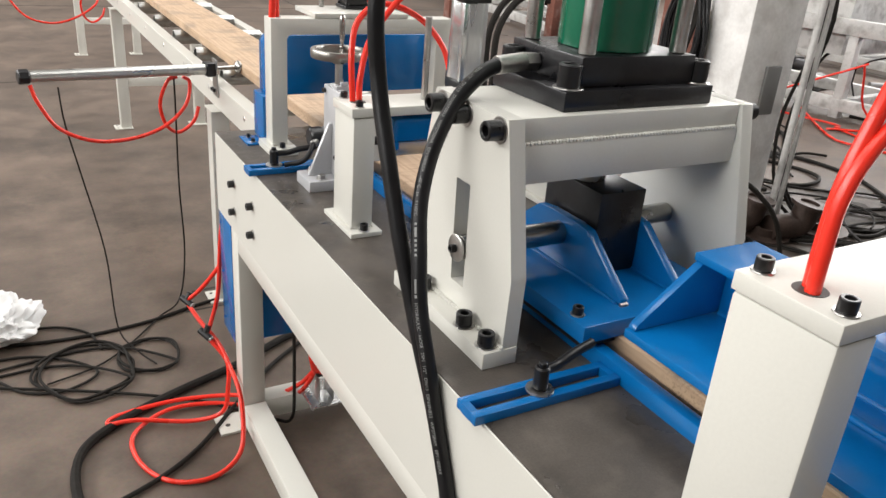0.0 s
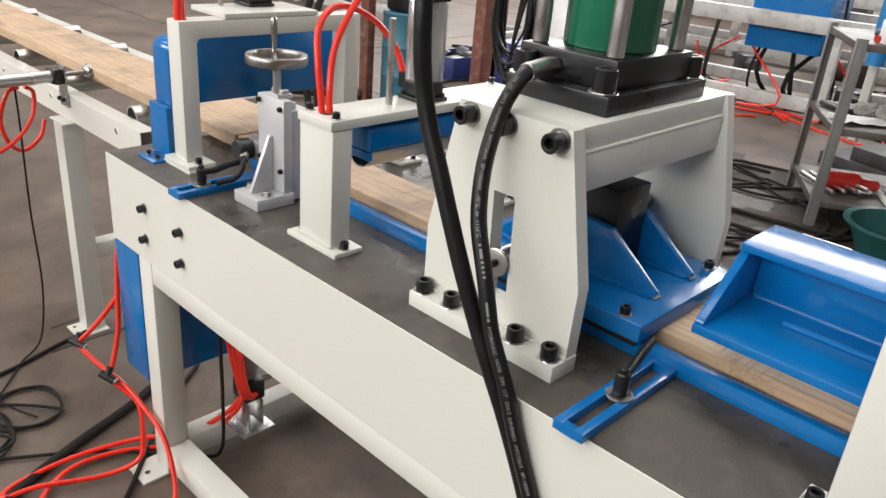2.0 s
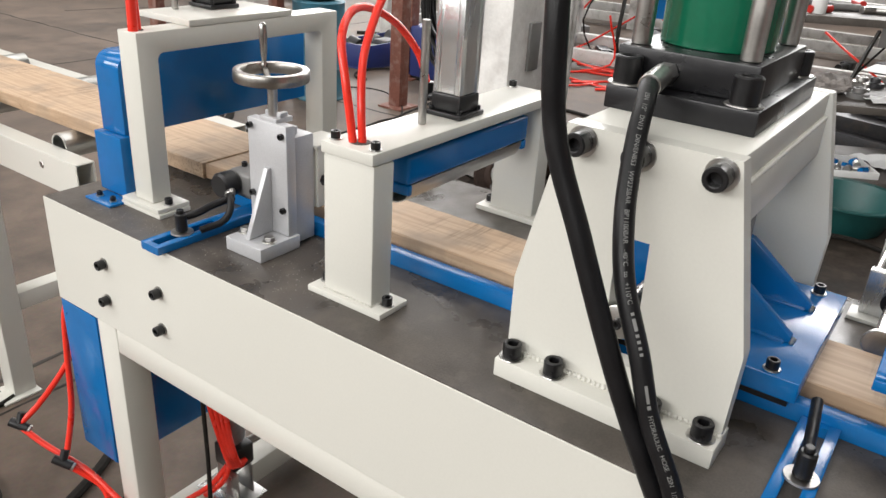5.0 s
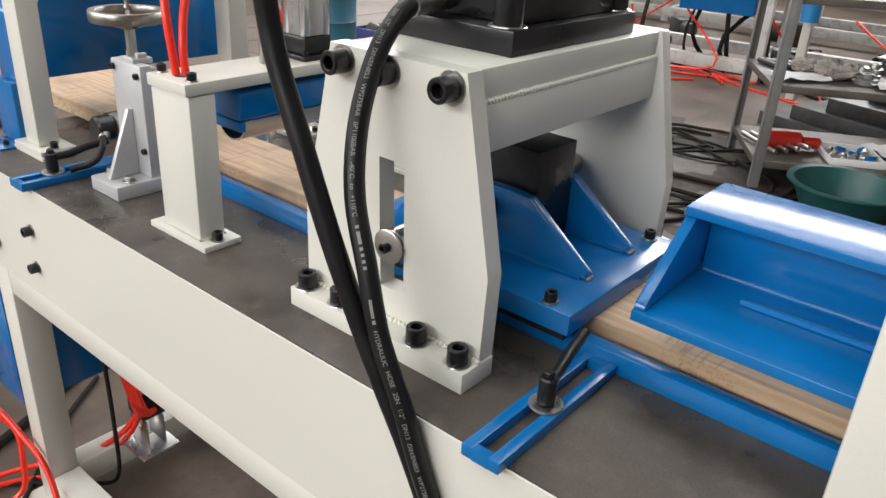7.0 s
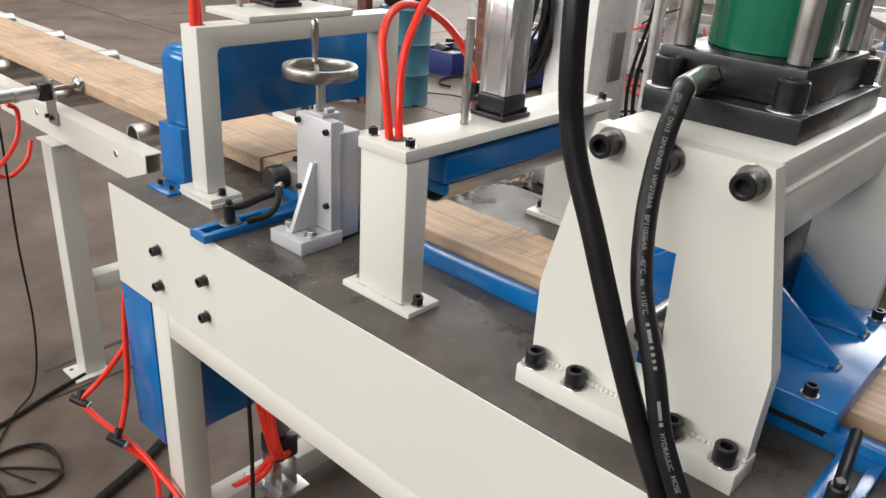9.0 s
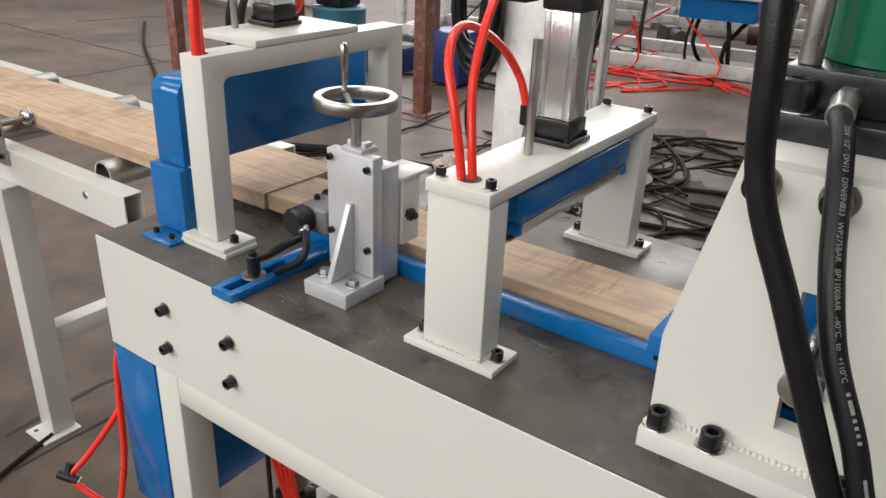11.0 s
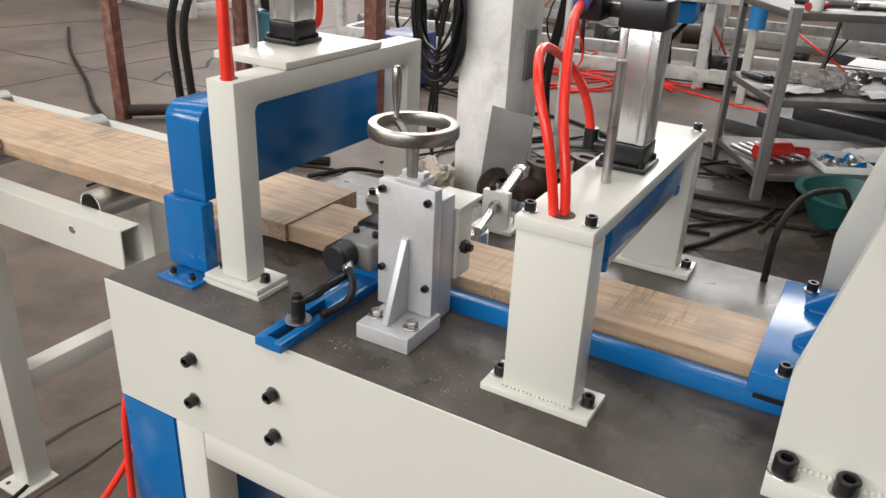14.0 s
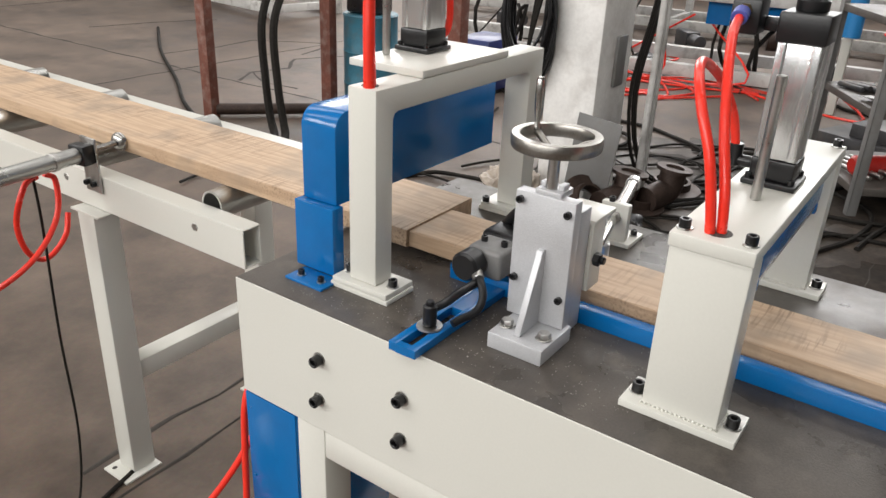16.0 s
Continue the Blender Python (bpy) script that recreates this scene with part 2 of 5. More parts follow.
def wood_material():
    m = bpy.data.materials.new("raw_softwood")
    m.use_nodes = True
    nodes, link = m.node_tree.nodes, m.node_tree.links.new
    b = nodes["Principled BSDF"]
    tc, mp = nodes.new("ShaderNodeTexCoord"), nodes.new("ShaderNodeMapping")
    mp.inputs["Scale"].default_value = (1.0, 0.07, 1.0)
    link(tc.outputs["Object"], mp.inputs["Vector"])
    wv = nodes.new("ShaderNodeTexWave")
    wv.wave_type, wv.bands_direction = "BANDS", "X"
    wv.inputs["Scale"].default_value, wv.inputs["Distortion"].default_value = 15, 14
    wv.inputs["Detail"].default_value, wv.inputs["Detail Scale"].default_value = 4, 1.6
    link(mp.outputs["Vector"], wv.inputs["Vector"])
    fine = nodes.new("ShaderNodeTexNoise")
    fine.inputs["Scale"].default_value, fine.inputs["Detail"].default_value = 160, 6
    link(mp.outputs["Vector"], fine.inputs["Vector"])
    blot = nodes.new("ShaderNodeTexNoise")
    blot.inputs["Scale"].default_value, blot.inputs["Detail"].default_value = 11, 7
    link(tc.outputs["Object"], blot.inputs["Vector"])
    ramp = nodes.new("ShaderNodeValToRGB")
    ramp.color_ramp.elements[0].color, ramp.color_ramp.elements[1].color = (0.31, 0.195, 0.115, 1), (0.62, 0.45, 0.30, 1)
    mixf = nodes.new("ShaderNodeMath")
    mixf.operation = "MULTIPLY_ADD"
    mixf.inputs[1].default_value = 0.24
    link(wv.outputs["Fac"], mixf.inputs[0])
    sc = nodes.new("ShaderNodeMath")
    sc.operation = "MULTIPLY"
    sc.inputs[1].default_value = 0.85
    link(fine.outputs["Fac"], sc.inputs[0])
    link(sc.outputs[0], mixf.inputs[2])
    link(mixf.outputs[0], ramp.inputs["Fac"])
    mr = nodes.new("ShaderNodeMapRange")
    mr.inputs["From Min"].default_value, mr.inputs["From Max"].default_value = 0.50, 0.68
    mr.inputs["To Max"].default_value = 0.6
    link(blot.outputs["Fac"], mr.inputs["Value"])
    mix = nodes.new("ShaderNodeMix")
    mix.data_type = "RGBA"
    mix.inputs["B"].default_value = (0.25, 0.195, 0.145, 1)
    link(mr.outputs["Result"], mix.inputs["Factor"])
    link(ramp.outputs["Color"], mix.inputs["A"])
    mp2 = nodes.new("ShaderNodeMapping")
    mp2.inputs["Scale"].default_value = (0.06, 1.0, 1.0)
    mp2.inputs["Rotation"].default_value = (0, 0, radians(7))
    link(tc.outputs["Object"], mp2.inputs["Vector"])
    saw = nodes.new("ShaderNodeTexNoise")
    saw.inputs["Scale"].default_value, saw.inputs["Detail"].default_value = 230, 3
    link(mp2.outputs["Vector"], saw.inputs["Vector"])
    patch = nodes.new("ShaderNodeTexNoise")
    patch.inputs["Scale"].default_value, patch.inputs["Detail"].default_value = 5, 4
    link(tc.outputs["Object"], patch.inputs["Vector"])
    f1, f2, fm = nodes.new("ShaderNodeMapRange"), nodes.new("ShaderNodeMapRange"), nodes.new("ShaderNodeMath")
    f1.inputs["From Min"].default_value, f1.inputs["From Max"].default_value = 0.52, 0.64
    f2.inputs["From Min"].default_value, f2.inputs["From Max"].default_value = 0.47, 0.6
    f2.inputs["To Max"].default_value = 0.6
    link(saw.outputs["Fac"], f1.inputs["Value"])
    link(patch.outputs["Fac"], f2.inputs["Value"])
    fm.operation = "MULTIPLY"
    link(f1.outputs["Result"], fm.inputs[0])
    link(f2.outputs["Result"], fm.inputs[1])
    mark = nodes.new("ShaderNodeMix")
    mark.data_type = "RGBA"
    mark.inputs["B"].default_value = (0.13, 0.075, 0.04, 1)
    link(fm.outputs[0], mark.inputs["Factor"])
    link(mix.outputs["Result"], mark.inputs["A"])
    link(mark.outputs["Result"], b.inputs["Base Color"])
    b.inputs["Roughness"].default_value = 0.62
    bp = nodes.new("ShaderNodeBump")
    bp.inputs["Strength"].default_value, bp.inputs["Distance"].default_value = 0.3, 0.001
    link(fine.outputs["Fac"], bp.inputs["Height"])
    link(bp.outputs["Normal"], b.inputs["Normal"])
    return m


WOOD = wood_material()


def concrete_material():
    m = bpy.data.materials.new("worn_concrete_floor")
    m.use_nodes = True
    nodes, link = m.node_tree.nodes, m.node_tree.links.new
    b = nodes["Principled BSDF"]
    tc = nodes.new("ShaderNodeTexCoord")

    def noise_at(scale, detail, rough=0.55):
        t = nodes.new("ShaderNodeTexNoise")
        t.inputs["Scale"].default_value, t.inputs["Detail"].default_value, t.inputs["Roughness"].default_value = scale, detail, rough
        link(tc.outputs["Object"], t.inputs["Vector"])
        return t
    big, mid, fine = noise_at(0.9, 6, 0.6), noise_at(5.0, 7, 0.65), noise_at(90, 4)
    ramp = nodes.new("ShaderNodeValToRGB")
    ramp.color_ramp.elements[0].position, ramp.color_ramp.elements[1].position = 0.34, 0.64
    ramp.color_ramp.elements[0].color, ramp.color_ramp.elements[1].color = (0.060, 0.044, 0.034, 1), (0.202, 0.149, 0.114, 1)
    add = nodes.new("ShaderNodeMath")
    add.operation = "MULTIPLY_ADD"
    add.inputs[1].default_value = 0.5
    half = nodes.new("ShaderNodeMath")
    half.operation = "MULTIPLY"
    half.inputs[1].default_value = 0.5
    link(big.outputs["Fac"], half.inputs[0])
    link(mid.outputs["Fac"], add.inputs[0])
    link(half.outputs[0], add.inputs[2])
    link(add.outputs[0], ramp.inputs["Fac"])
    mul = nodes.new("ShaderNodeMix")
    mul.data_type, mul.blend_type = "RGBA", "MULTIPLY"
    mul.inputs["Factor"].default_value = 0.35
    link(ramp.outputs["Color"], mul.inputs["A"])
    link(fine.outputs["Color"], mul.inputs["B"])
    oil = noise_at(1.7, 8, 0.7)
    om = nodes.new("ShaderNodeMapRange")
    om.inputs["From Min"].default_value, om.inputs["From Max"].default_value = 0.52, 0.66
    om.inputs["To Max"].default_value = 0.65
    link(oil.outputs["Fac"], om.inputs["Value"])
    stain = nodes.new("ShaderNodeMix")
    stain.data_type = "RGBA"
    stain.inputs["B"].default_value = (0.045, 0.035, 0.028, 1)
    link(om.outputs["Result"], stain.inputs["Factor"])
    link(mul.outputs["Result"], stain.inputs["A"])
    link(stain.outputs["Result"], b.inputs["Base Color"])
    mr = nodes.new("ShaderNodeMapRange")
    mr.inputs["To Min"].default_value, mr.inputs["To Max"].default_value = 0.42, 0.75
    link(mid.outputs["Fac"], mr.inputs["Value"])
    link(mr.outputs["Result"], b.inputs["Roughness"])
    bp = nodes.new("ShaderNodeBump")
    bp.inputs["Strength"].default_value, bp.inputs["Distance"].default_value = 0.25, 0.004
    link(mid.outputs["Fac"], bp.inputs["Height"])
    link(bp.outputs["Normal"], b.inputs["Normal"])
    return m


CONCRETE = concrete_material()

# ---- fasteners (shared meshes) ----
SHARED = {}


def bolt(parent, p, d=(0, 0, 1), r=0.008, h=None, name="bolt", mat=None, washer=True):
    """A socket-head cap screw, its head standing at p along d, with a washer under it."""
    h = h or r * 1.5
    mat = mat or BLACK
    key = (round(r, 4), round(h, 4), mat.name, "bolt")
    if key not in SHARED:
        s = r * 0.55
        SHARED[key] = finish("bolt", lathe([(0, h * 0.45), (s, h * 0.45), (s, h - r * .08), (s + r * .1, h), (r * 0.9, h), (r, h - r * 0.12), (r, 0), (0, 0)], (0, 0, 0), n=18), mat)
    ob = new(name, SHARED[key])
    ob.parent = parent
    lift = 0.0016 if washer else 0
    ob.matrix_basis = Matrix.Translation(Vector(p) - ORG[parent] + Vector(d).normalized() * lift) @ frame_of(d)
    ORG[ob] = ORG[parent]
    if washer:
        k2 = (round(r, 4), "washer")
        if k2 not in SHARED:
            SHARED[k2] = finish("washer", lathe([(0, 0), (r * 1.3, 0), (r * 1.35, .0006), (r * 1.3, .0018), (r * .8, .0018)], (0, 0, 0), n=20), ZINC)
        w = new("washer", SHARED[k2])
        w.parent = parent
        w.matrix_basis = Matrix.Translation(Vector(p) - ORG[parent]) @ frame_of(d)
        ORG[w] = ORG[parent]
    return ob


def weld(pts, r=0.0035, step=0.006):
    """A row of overlapping beads."""
    bm = bmesh.new()
    path = smooth_path(pts, 2) if len(pts) > 2 else [Vector(p) for p in pts]
    rng = random.Random(7)
    for a, c in zip(path, path[1:]):
        n = max(1, int((c - a).length / step))
        for i in range(n):
            p = a.lerp(c, i / n)
            s = r * rng.uniform(0.85, 1.15)
            bmesh.ops.create_icosphere(bm, subdivisions=1, radius=s, matrix=Matrix.Translation(p))
    return bm


# ---- hall ----
ground = solo("floor", box(HX0, HX1, HY0, HY1, -0.2, 0, 0), CONCRETE, "worn grey-brown concrete factory floor with dust and stains", "floor", kind="structure")


def wall(name, x0, x1, y0, y1, holes=(), axis="x"):
    return solo(name, box(x0, x1, y0, y1, 0, HZ, 0), HALLWALL, "dull grey painted hall wall", "wall", kind="structure")


def wall_with_band(name, x0, x1, y0, y1, z0, z1):
    """A long wall with one high band of windows cut through it."""
    bm = join(box(x0, x1, y0, y1, 0, z0, 0), box(x0, x1, y0, y1, z1, HZ, 0), box(x0, x1, y0, YS, z0, z1, 0), box(x0, x1, YE, y1, z0, z1, 0))
    return solo(name, bm, HALLWALL, "dull grey painted hall wall with a high window band", "wall", kind="structure")


wall_with_band("wall_east", HX1, HX1 + 0.25, HY0, HY1, 3.3, 6.7)
wall_with_band("wall_west", HX0 - 0.25, HX0, HY0, HY1, 3.3, 5.5)
wall("wall_north", HX0, HX1, HY1, HY1 + 0.25)
wall("wall_south", HX0, HX1, HY0 - 0.25, HY0)
strips, x = [], HX0 - 0.25
for sx, sw in SKYLIGHTS:
    strips.append((x, sx - sw / 2))
    x = sx + sw / 2
strips.append((x, HX1 + 0.25))
solo("ceiling", join(*[box(a, c, HY0 - .25, HY1 + .25, HZ, HZ + 0.15, 0) for a, c in strips],
                     box(HX0 - .25, HX1 + .25, HY0 - .25, YS, HZ + .16, HZ + 0.3, 0), box(HX0 - .25, HX1 + .25, YE, HY1 + .25, HZ + .16, HZ + 0.3, 0)),
     HALLWALL, "grey sheet roof with long roof lights", "ceiling", kind="structure")

# ---- machine table ----
ZT = 0.792
YN, YF = -0.75, 1.882
table = thing("machine_table", "long cream steel machine table with dark blued steel top", "machine table", (0.75, 0.5, 0))
part("top_plate", box(0.453, 1.05, YN, YF, ZT - 0.016, ZT, 0.001), TOPSTEEL, table, "dark blued steel plate with scuffs")
part("front_beam", prism([(0.450, 0.588), (0.52, 0.588), (0.52, ZT - 0.0165), (0.4525, ZT - 0.0165), (0.4525, ZT - 0.0008), (0.450, ZT - 0.0008)], "y", YN, YF, 0.0006, 1), CREAM, table)
part("rear_beam", box(0.985, 1.05, YN, YF, 0.588, ZT - 0.0165, 0.002), CREAM, table)
part("end_beam", box(0.52, 0.985, YF - 0.05, YF, 0.588, ZT - 0.0165, 0.002), CREAM, table)
part("end_beam", box(0.52, 0.985, YN, YN + 0.05, 0.588, ZT - 0.0165, 0.002), CREAM, table)
for y0, y1 in ((1.708, 1.766), (-0.62, -0.56)):
    for x0, x1 in ((0.452, 0.512), (0.988, 1.048)):
        lg = part("leg", box(x0, x1, y0, y1, 0.008, 0.586, 0.004), CREAM, table)
        part("foot_plate", box(x0 - 0.060, x1 + 0.005, y0 + 0.006, y1 + 0.032, 0, 0.008, 0.001), CREAM, lg)
        part("foot_bolt", cyl((x0 - 0.034, y0 + 0.040, 0.008), (x0 - 0.034, y0 + 0.040, 0.0085), 0.007), HOLESHADE, lg)
    part("stretcher", box(0.513, 0.987, y0, y1, 0.03, 0.09, 0.004), CREAM, table)
for x0, x1 in ((0.452, 0.512), (0.988, 1.048)):
    part("upper_rail", box(x0, x1, -0.56, 1.708, 0.535, 0.586, 0.004), CREAM, table)
    part("lower_rail", box(x0, x1, -0.559, 1.707, 0.03, 0.09, 0.004), CREAM, table)
for y, z in ((1.711, 0.714), (1.714, 0.643), (1.560, 0.713), (1.561, 0.645), (-0.5, 0.704), (-0.5, 0.637), (-0.35, 0.704), (-0.35, 0.637)):
    bolt(table, (0.450, y, z), (-1, 0, 0), 0.0085, 0.013)
# dust box at the far end
dust = thing("dust_box", "blue sheet-steel dust box hung under the table end", "dust box", (0.56, 1.8, 0.255))
part("body", box(0.4545, 0.69, 1.769, 1.884, 0.247, 0.5855, 0.002), BLUE, dust)
part("front_panel", box(0.452, 0.4542, 1.7705, 1.8825, 0.249, 0.5835, 0.0008), BLUE, dust)
for bz in (0.275, 0.415, 0.555):
    part("rivet", cyl((0.4521, 1.873, bz), (0.4505, 1.873, bz), 0.003, 12), BLUE, dust)


# ---- portals ----
def foot(parent, x0, x1, y0, y1, z, bolts, t=0.009, r=0.0075):
    p = part("base_plate", box(x0, x1, y0, y1, z, z + t, 0.001), CREAM, parent)
    for bx, by in bolts:
        bolt(p, (bx, by, z + t), r=r)
    return p


def ring_weld(x0, x1, y0, y1, z):
    return join(weld([(x0, y0, z), (x1, y0, z)], .0022, .005), weld([(x0, y0, z), (x0, y1, z)], .0022, .005), weld([(x0, y1, z), (x1, y1, z)], .0022, .005), weld([(x1, y0, z), (x1, y1, z)], .0022, .005))


portal = thing("clamp_portal", "cream steel clamp portal bolted to the table", "clamp portal", (0.76, 1.22, ZT), group="clamp portals")
for x0, x1, px0, px1 in ((0.521, 0.562, 0.512, 0.572), (0.958, 0.999, 0.948, 1.008)):
    part("post", box(x0, x1, 1.176, 1.264, ZT + 0.009, 1.0025, 0.003), CREAM, portal)
    foot(portal, px0, px1, 1.153, 1.288, ZT, ((x0 + .02, 1.276), (x0 + 0.02, 1.164)))
    part("weld_seam", ring_weld(x0, x1, 1.176, 1.264, ZT + 0.010), CREAM, portal)
top = part("top_plate", box(0.517, 1.001, 1.175, 1.265, 1.0035, 1.020, 0.002), CREAM, portal)
for bx, by in ((0.535, 1.255), (0.535, 1.186), (0.985, 1.255), (0.985, 1.186)):
    bolt(top, (bx, by, 1.020), r=0.0065)
part("hose_hole", cyl((0.547, 1.222, 1.0195), (0.547, 1.222, 1.0206), 0.014), HOLESHADE, top)

clamp = thing("clamp_bar", "blue welded clamp bar with a curved bare-steel shield", "clamp bar", (0.76, 1.2, 0.93))
part("channel", box(0.603, 0.925, 1.183, 1.254, 0.953, 0.995, 0.005, 3), BLUE, clamp)
for x0, x1 in ((0.603, 0.613), (0.910, 0.924)):
    part("end_cheek", box(x0, x1, 1.1835, 1.2535, 0.938, 0.9528, 0.002), BLUE, clamp)
for x in (0.66, 0.87):
    part("guide_rod", cyl((x, 1.219, 0.9945), (x, 1.219, 1.0032), 0.007, 20), ZINC, clamp)
half = []
for i in range(17):
    a = math.pi * (1.0 + i / 16)
    half.append((0.0335 * math.cos(a), 0.034 * math.sin(a)))
outl = [(1.2185 + a, 0.9526 + c) for a, c in half] + [(1.2185 + a * 0.94, 0.9526 + c * 0.94) for a, c in half[::-1]]
part("shield", prism(outl, "x", 0.6135, 0.9095, 0), STEELROLL, clamp, "curved bare steel shield")

# ---- saw gate at the far end ----
gate = thing("saw_gate", "cream square-tube gate with a mounting plate on top", "saw gate", (0.76, 1.69, ZT))
gz = 1.095
bmg = prism([(0.533, 0.81), (0.570, 0.81), (0.570, 1.051), (0.574, 1.0575), (0.581, 1.060), (0.934, 1.060), (0.941, 1.0575), (0.945, 1.051), (0.945, 0.81), (0.988, 0.81), (0.988, gz), (0.533, gz)], "y", 1.664, 1.713, 0.002)
part("gate_frame", bmg, CREAM, gate)
for x0, x1, bx in ((0.522, 0.585, .571), (0.930, 0.998, .95)):
    part("base_plate", box(x0, x1, 1.634, 1.742, ZT, ZT + 0.008, 0.001), CREAM, gate)
    p = part("upper_plate", box(x0, x1, 1.636, 1.738, ZT + 0.0085, ZT + 0.017, 0.001), CREAM, gate)
    bolt(p, (bx - 0.02, 1.646, ZT + 0.017), r=0.0068)
    bolt(p, (bx - 0.02, 1.727, ZT + 0.017), r=0.0068)
mp = part("mounting_plate", box(0.634, 0.865, 1.6635, 1.80, gz + 0.0005, gz + 0.011, 0.001), CREAM, gate)
part("hose_hole", cyl((0.552, 1.69, gz - .001), (0.552, 1.69, gz + 0.0006), 0.012), HOLESHADE, gate)

gate.location.y += 0.012

guard = thing("saw_guard", "blue sheet-steel saw guard with a rounded front corner", "saw guard", (0.76, 1.78, 0.8))
gp = [(0.552, 0.905)]
for i in range(9):
    a = math.pi - i * math.pi / 16
    gp.append((0.580 + 0.028 * math.cos(a), 1.016 + 0.028 * math.sin(a)))
gp += [(0.985, 1.044), (0.985, 0.905)]
part("hood", prism(gp, "y", 1.757, 1.824, 0.002), BLUE, guard)
part("front_leg", box(0.538, 0.562, 1.752, 1.830, ZT + 0.004, 0.9045, 0.002), BLUE, guard)
tab = part("foot_tab", box(0.495, 0.5375, 1.738, 1.812, ZT, ZT + 0.004, 0.0005), BLUE, guard)
for by in (1.755, 1.795):
    bolt(tab, (0.513, by, ZT + .004), r=0.005)
guard.location.y += 0.010

# ---- press ----
press = thing("hydraulic_press", "heavy cream welded press bolted to the table", "press", (0.76, 0.84, ZT))
prof = [(0.702, 0.817), (0.700, 0.915), (0.743, 1.112), (0.926, 1.112), (0.969, 0.915), (0.968, 0.817)]


def cheek(x0, x1, slot):
    if not slot:
        return prism(prof, "x", x0, x1, 0.0025)
    lower = [(0.702, 0.817), (0.700, 0.915), (0.701, 0.92), (0.813, 0.92), (0.811, 0.855), (0.846, 0.855), (0.849, 0.92), (0.968, 0.92), (0.969, 0.915), (0.968, 0.817)]
    upper = [(0.701, 0.92), (0.743, 1.112), (0.926, 1.112), (0.968, 0.92), (0.849, 0.92), (0.852, 1.005), (0.816, 1.005), (0.813, 0.92)]
    bm = join(prism(lower, "x", x0, x1, 0), prism(upper, "x", x0, x1, 0))
    bmesh.ops.remove_doubles(bm, verts=bm.verts, dist=1e-5)
    inner = [f for f in bm.faces if abs(f.normal.x) < 0.1 and all(abs(v.co.z - 0.92) < 1e-4 for v in f.verts)]
    bmesh.ops.delete(bm, geom=inner, context="FACES")
    return bm


part("side_plate", cheek(0.537, 0.560, True), CREAM, press)
part("side_plate", cheek(0.941, 0.964, False), CREAM, press)
part("top_plate", box(0.5605, 0.9405, 0.747, 0.923, 1.079, 1.1115, 0.002), CREAM, press)
part("crossbeam", box(0.5605, 0.9405, 0.742, 0.928, 1.026, 1.0785, 0.003), CREAM, press)
part("weld_seam", weld([(0.564, 0.7445, 1.0795), (0.938, 0.7445, 1.0795)], 0.0038, 0.0055), CREAM, press)
for x0, x1 in ((0.507, 0.560), (0.941, 0.994)):
    bp_ = part("base_plate", box(x0, x1, 0.700, 0.968, ZT, 0.8165, 0.0015), CREAM, press)
    for by in (0.953, 0.897, 0.777, 0.719):
        bolt(bp_, (0.522 if x0 < .6 else 0.979, by, 0.8165), r=0.0115, h=0.018)
part("weld_seam", weld([(0.5355, 0.703, 0.818), (0.5355, 0.966, 0.818)], 0.004, 0.006), CREAM, press)
for by in (0.906, 0.842, 0.760):
    bolt(press, (0.537, by, 1.0955), (-1, 0, 0), 0.0128, 0.021)
    bolt(press, (0.964, by, 1.0955), (1, 0, 0), 0.0128, 0.021)
part("pivot_washer", lathe([(0, 0), (0.019, 0), (0.02, 0.001), (0.02, 0.003), (0.0185, 0.004), (0, 0.004)], (0.535, 0.832, 0.908), (-1, 0, 0)), ZINC, press)
bolt(press, (0.531, 0.832, 0.908), (-1, 0, 0), 0.006, 0.008, washer=False)
part("guide_rod", cyl((0.5385, 0.832, 0.908), (0.7125, 0.832, 0.908), 0.0175), CHROME, press)
part("guide_rod", cyl((0.8325, 0.845, 0.908), (0.940, 0.845, 0.908), 0.016), CHROME, press)

hyd = thing("hydraulic_cylinder", "green hydraulic cylinder with chrome tie rods on a black flange", "hydraulic cylinder", (0.755, 0.85, 1.112))
part("mounting_plate", box(0.630, 0.892, 0.760, 0.93, 1.1115, 1.138, 0.002), BLACKPLATE, hyd)
part("end_cap", box(0.662, 0.862, 0.775, 0.935, 1.1385, 1.178, 0.002), BLACKPLATE, hyd)
part("barrel", cyl((0.762, 0.855, 1.1785), (0.762, 0.855, 1.62), 0.066, 48), GREEN, hyd, "glossy green enamelled barrel")
part("end_cap", box(0.662, 0.862, 0.775, 0.935, 1.6205, 1.67, 0.002), BLACKPLATE, hyd)
for tx in (0.682, 0.842):
    for ty in (0.793, 0.917):
        part("tie_rod", cyl((tx, ty, 1.1785), (tx, ty, 1.62), 0.0115), ZINC, hyd)
for bx in (0.650, 0.878):
    for by in (0.782, 0.915):
        bolt(hyd, (bx, by, 1.138), r=0.0155, h=0.030)
part("ram", cyl((0.762, 0.845, 0.9855), (0.762, 0.845, 1.0255), 0.026, 32), CHROME, hyd)
part("hose_fitting", cyl((0.661, 0.872, 1.155), (0.640, 0.872, 1.155), 0.013, 6), ZINC, hyd)
part("hose_collar", cyl((0.6395, 0.872, 1.155), (0.592, 0.866, 1.152), 0.0125), ZINC, hyd)

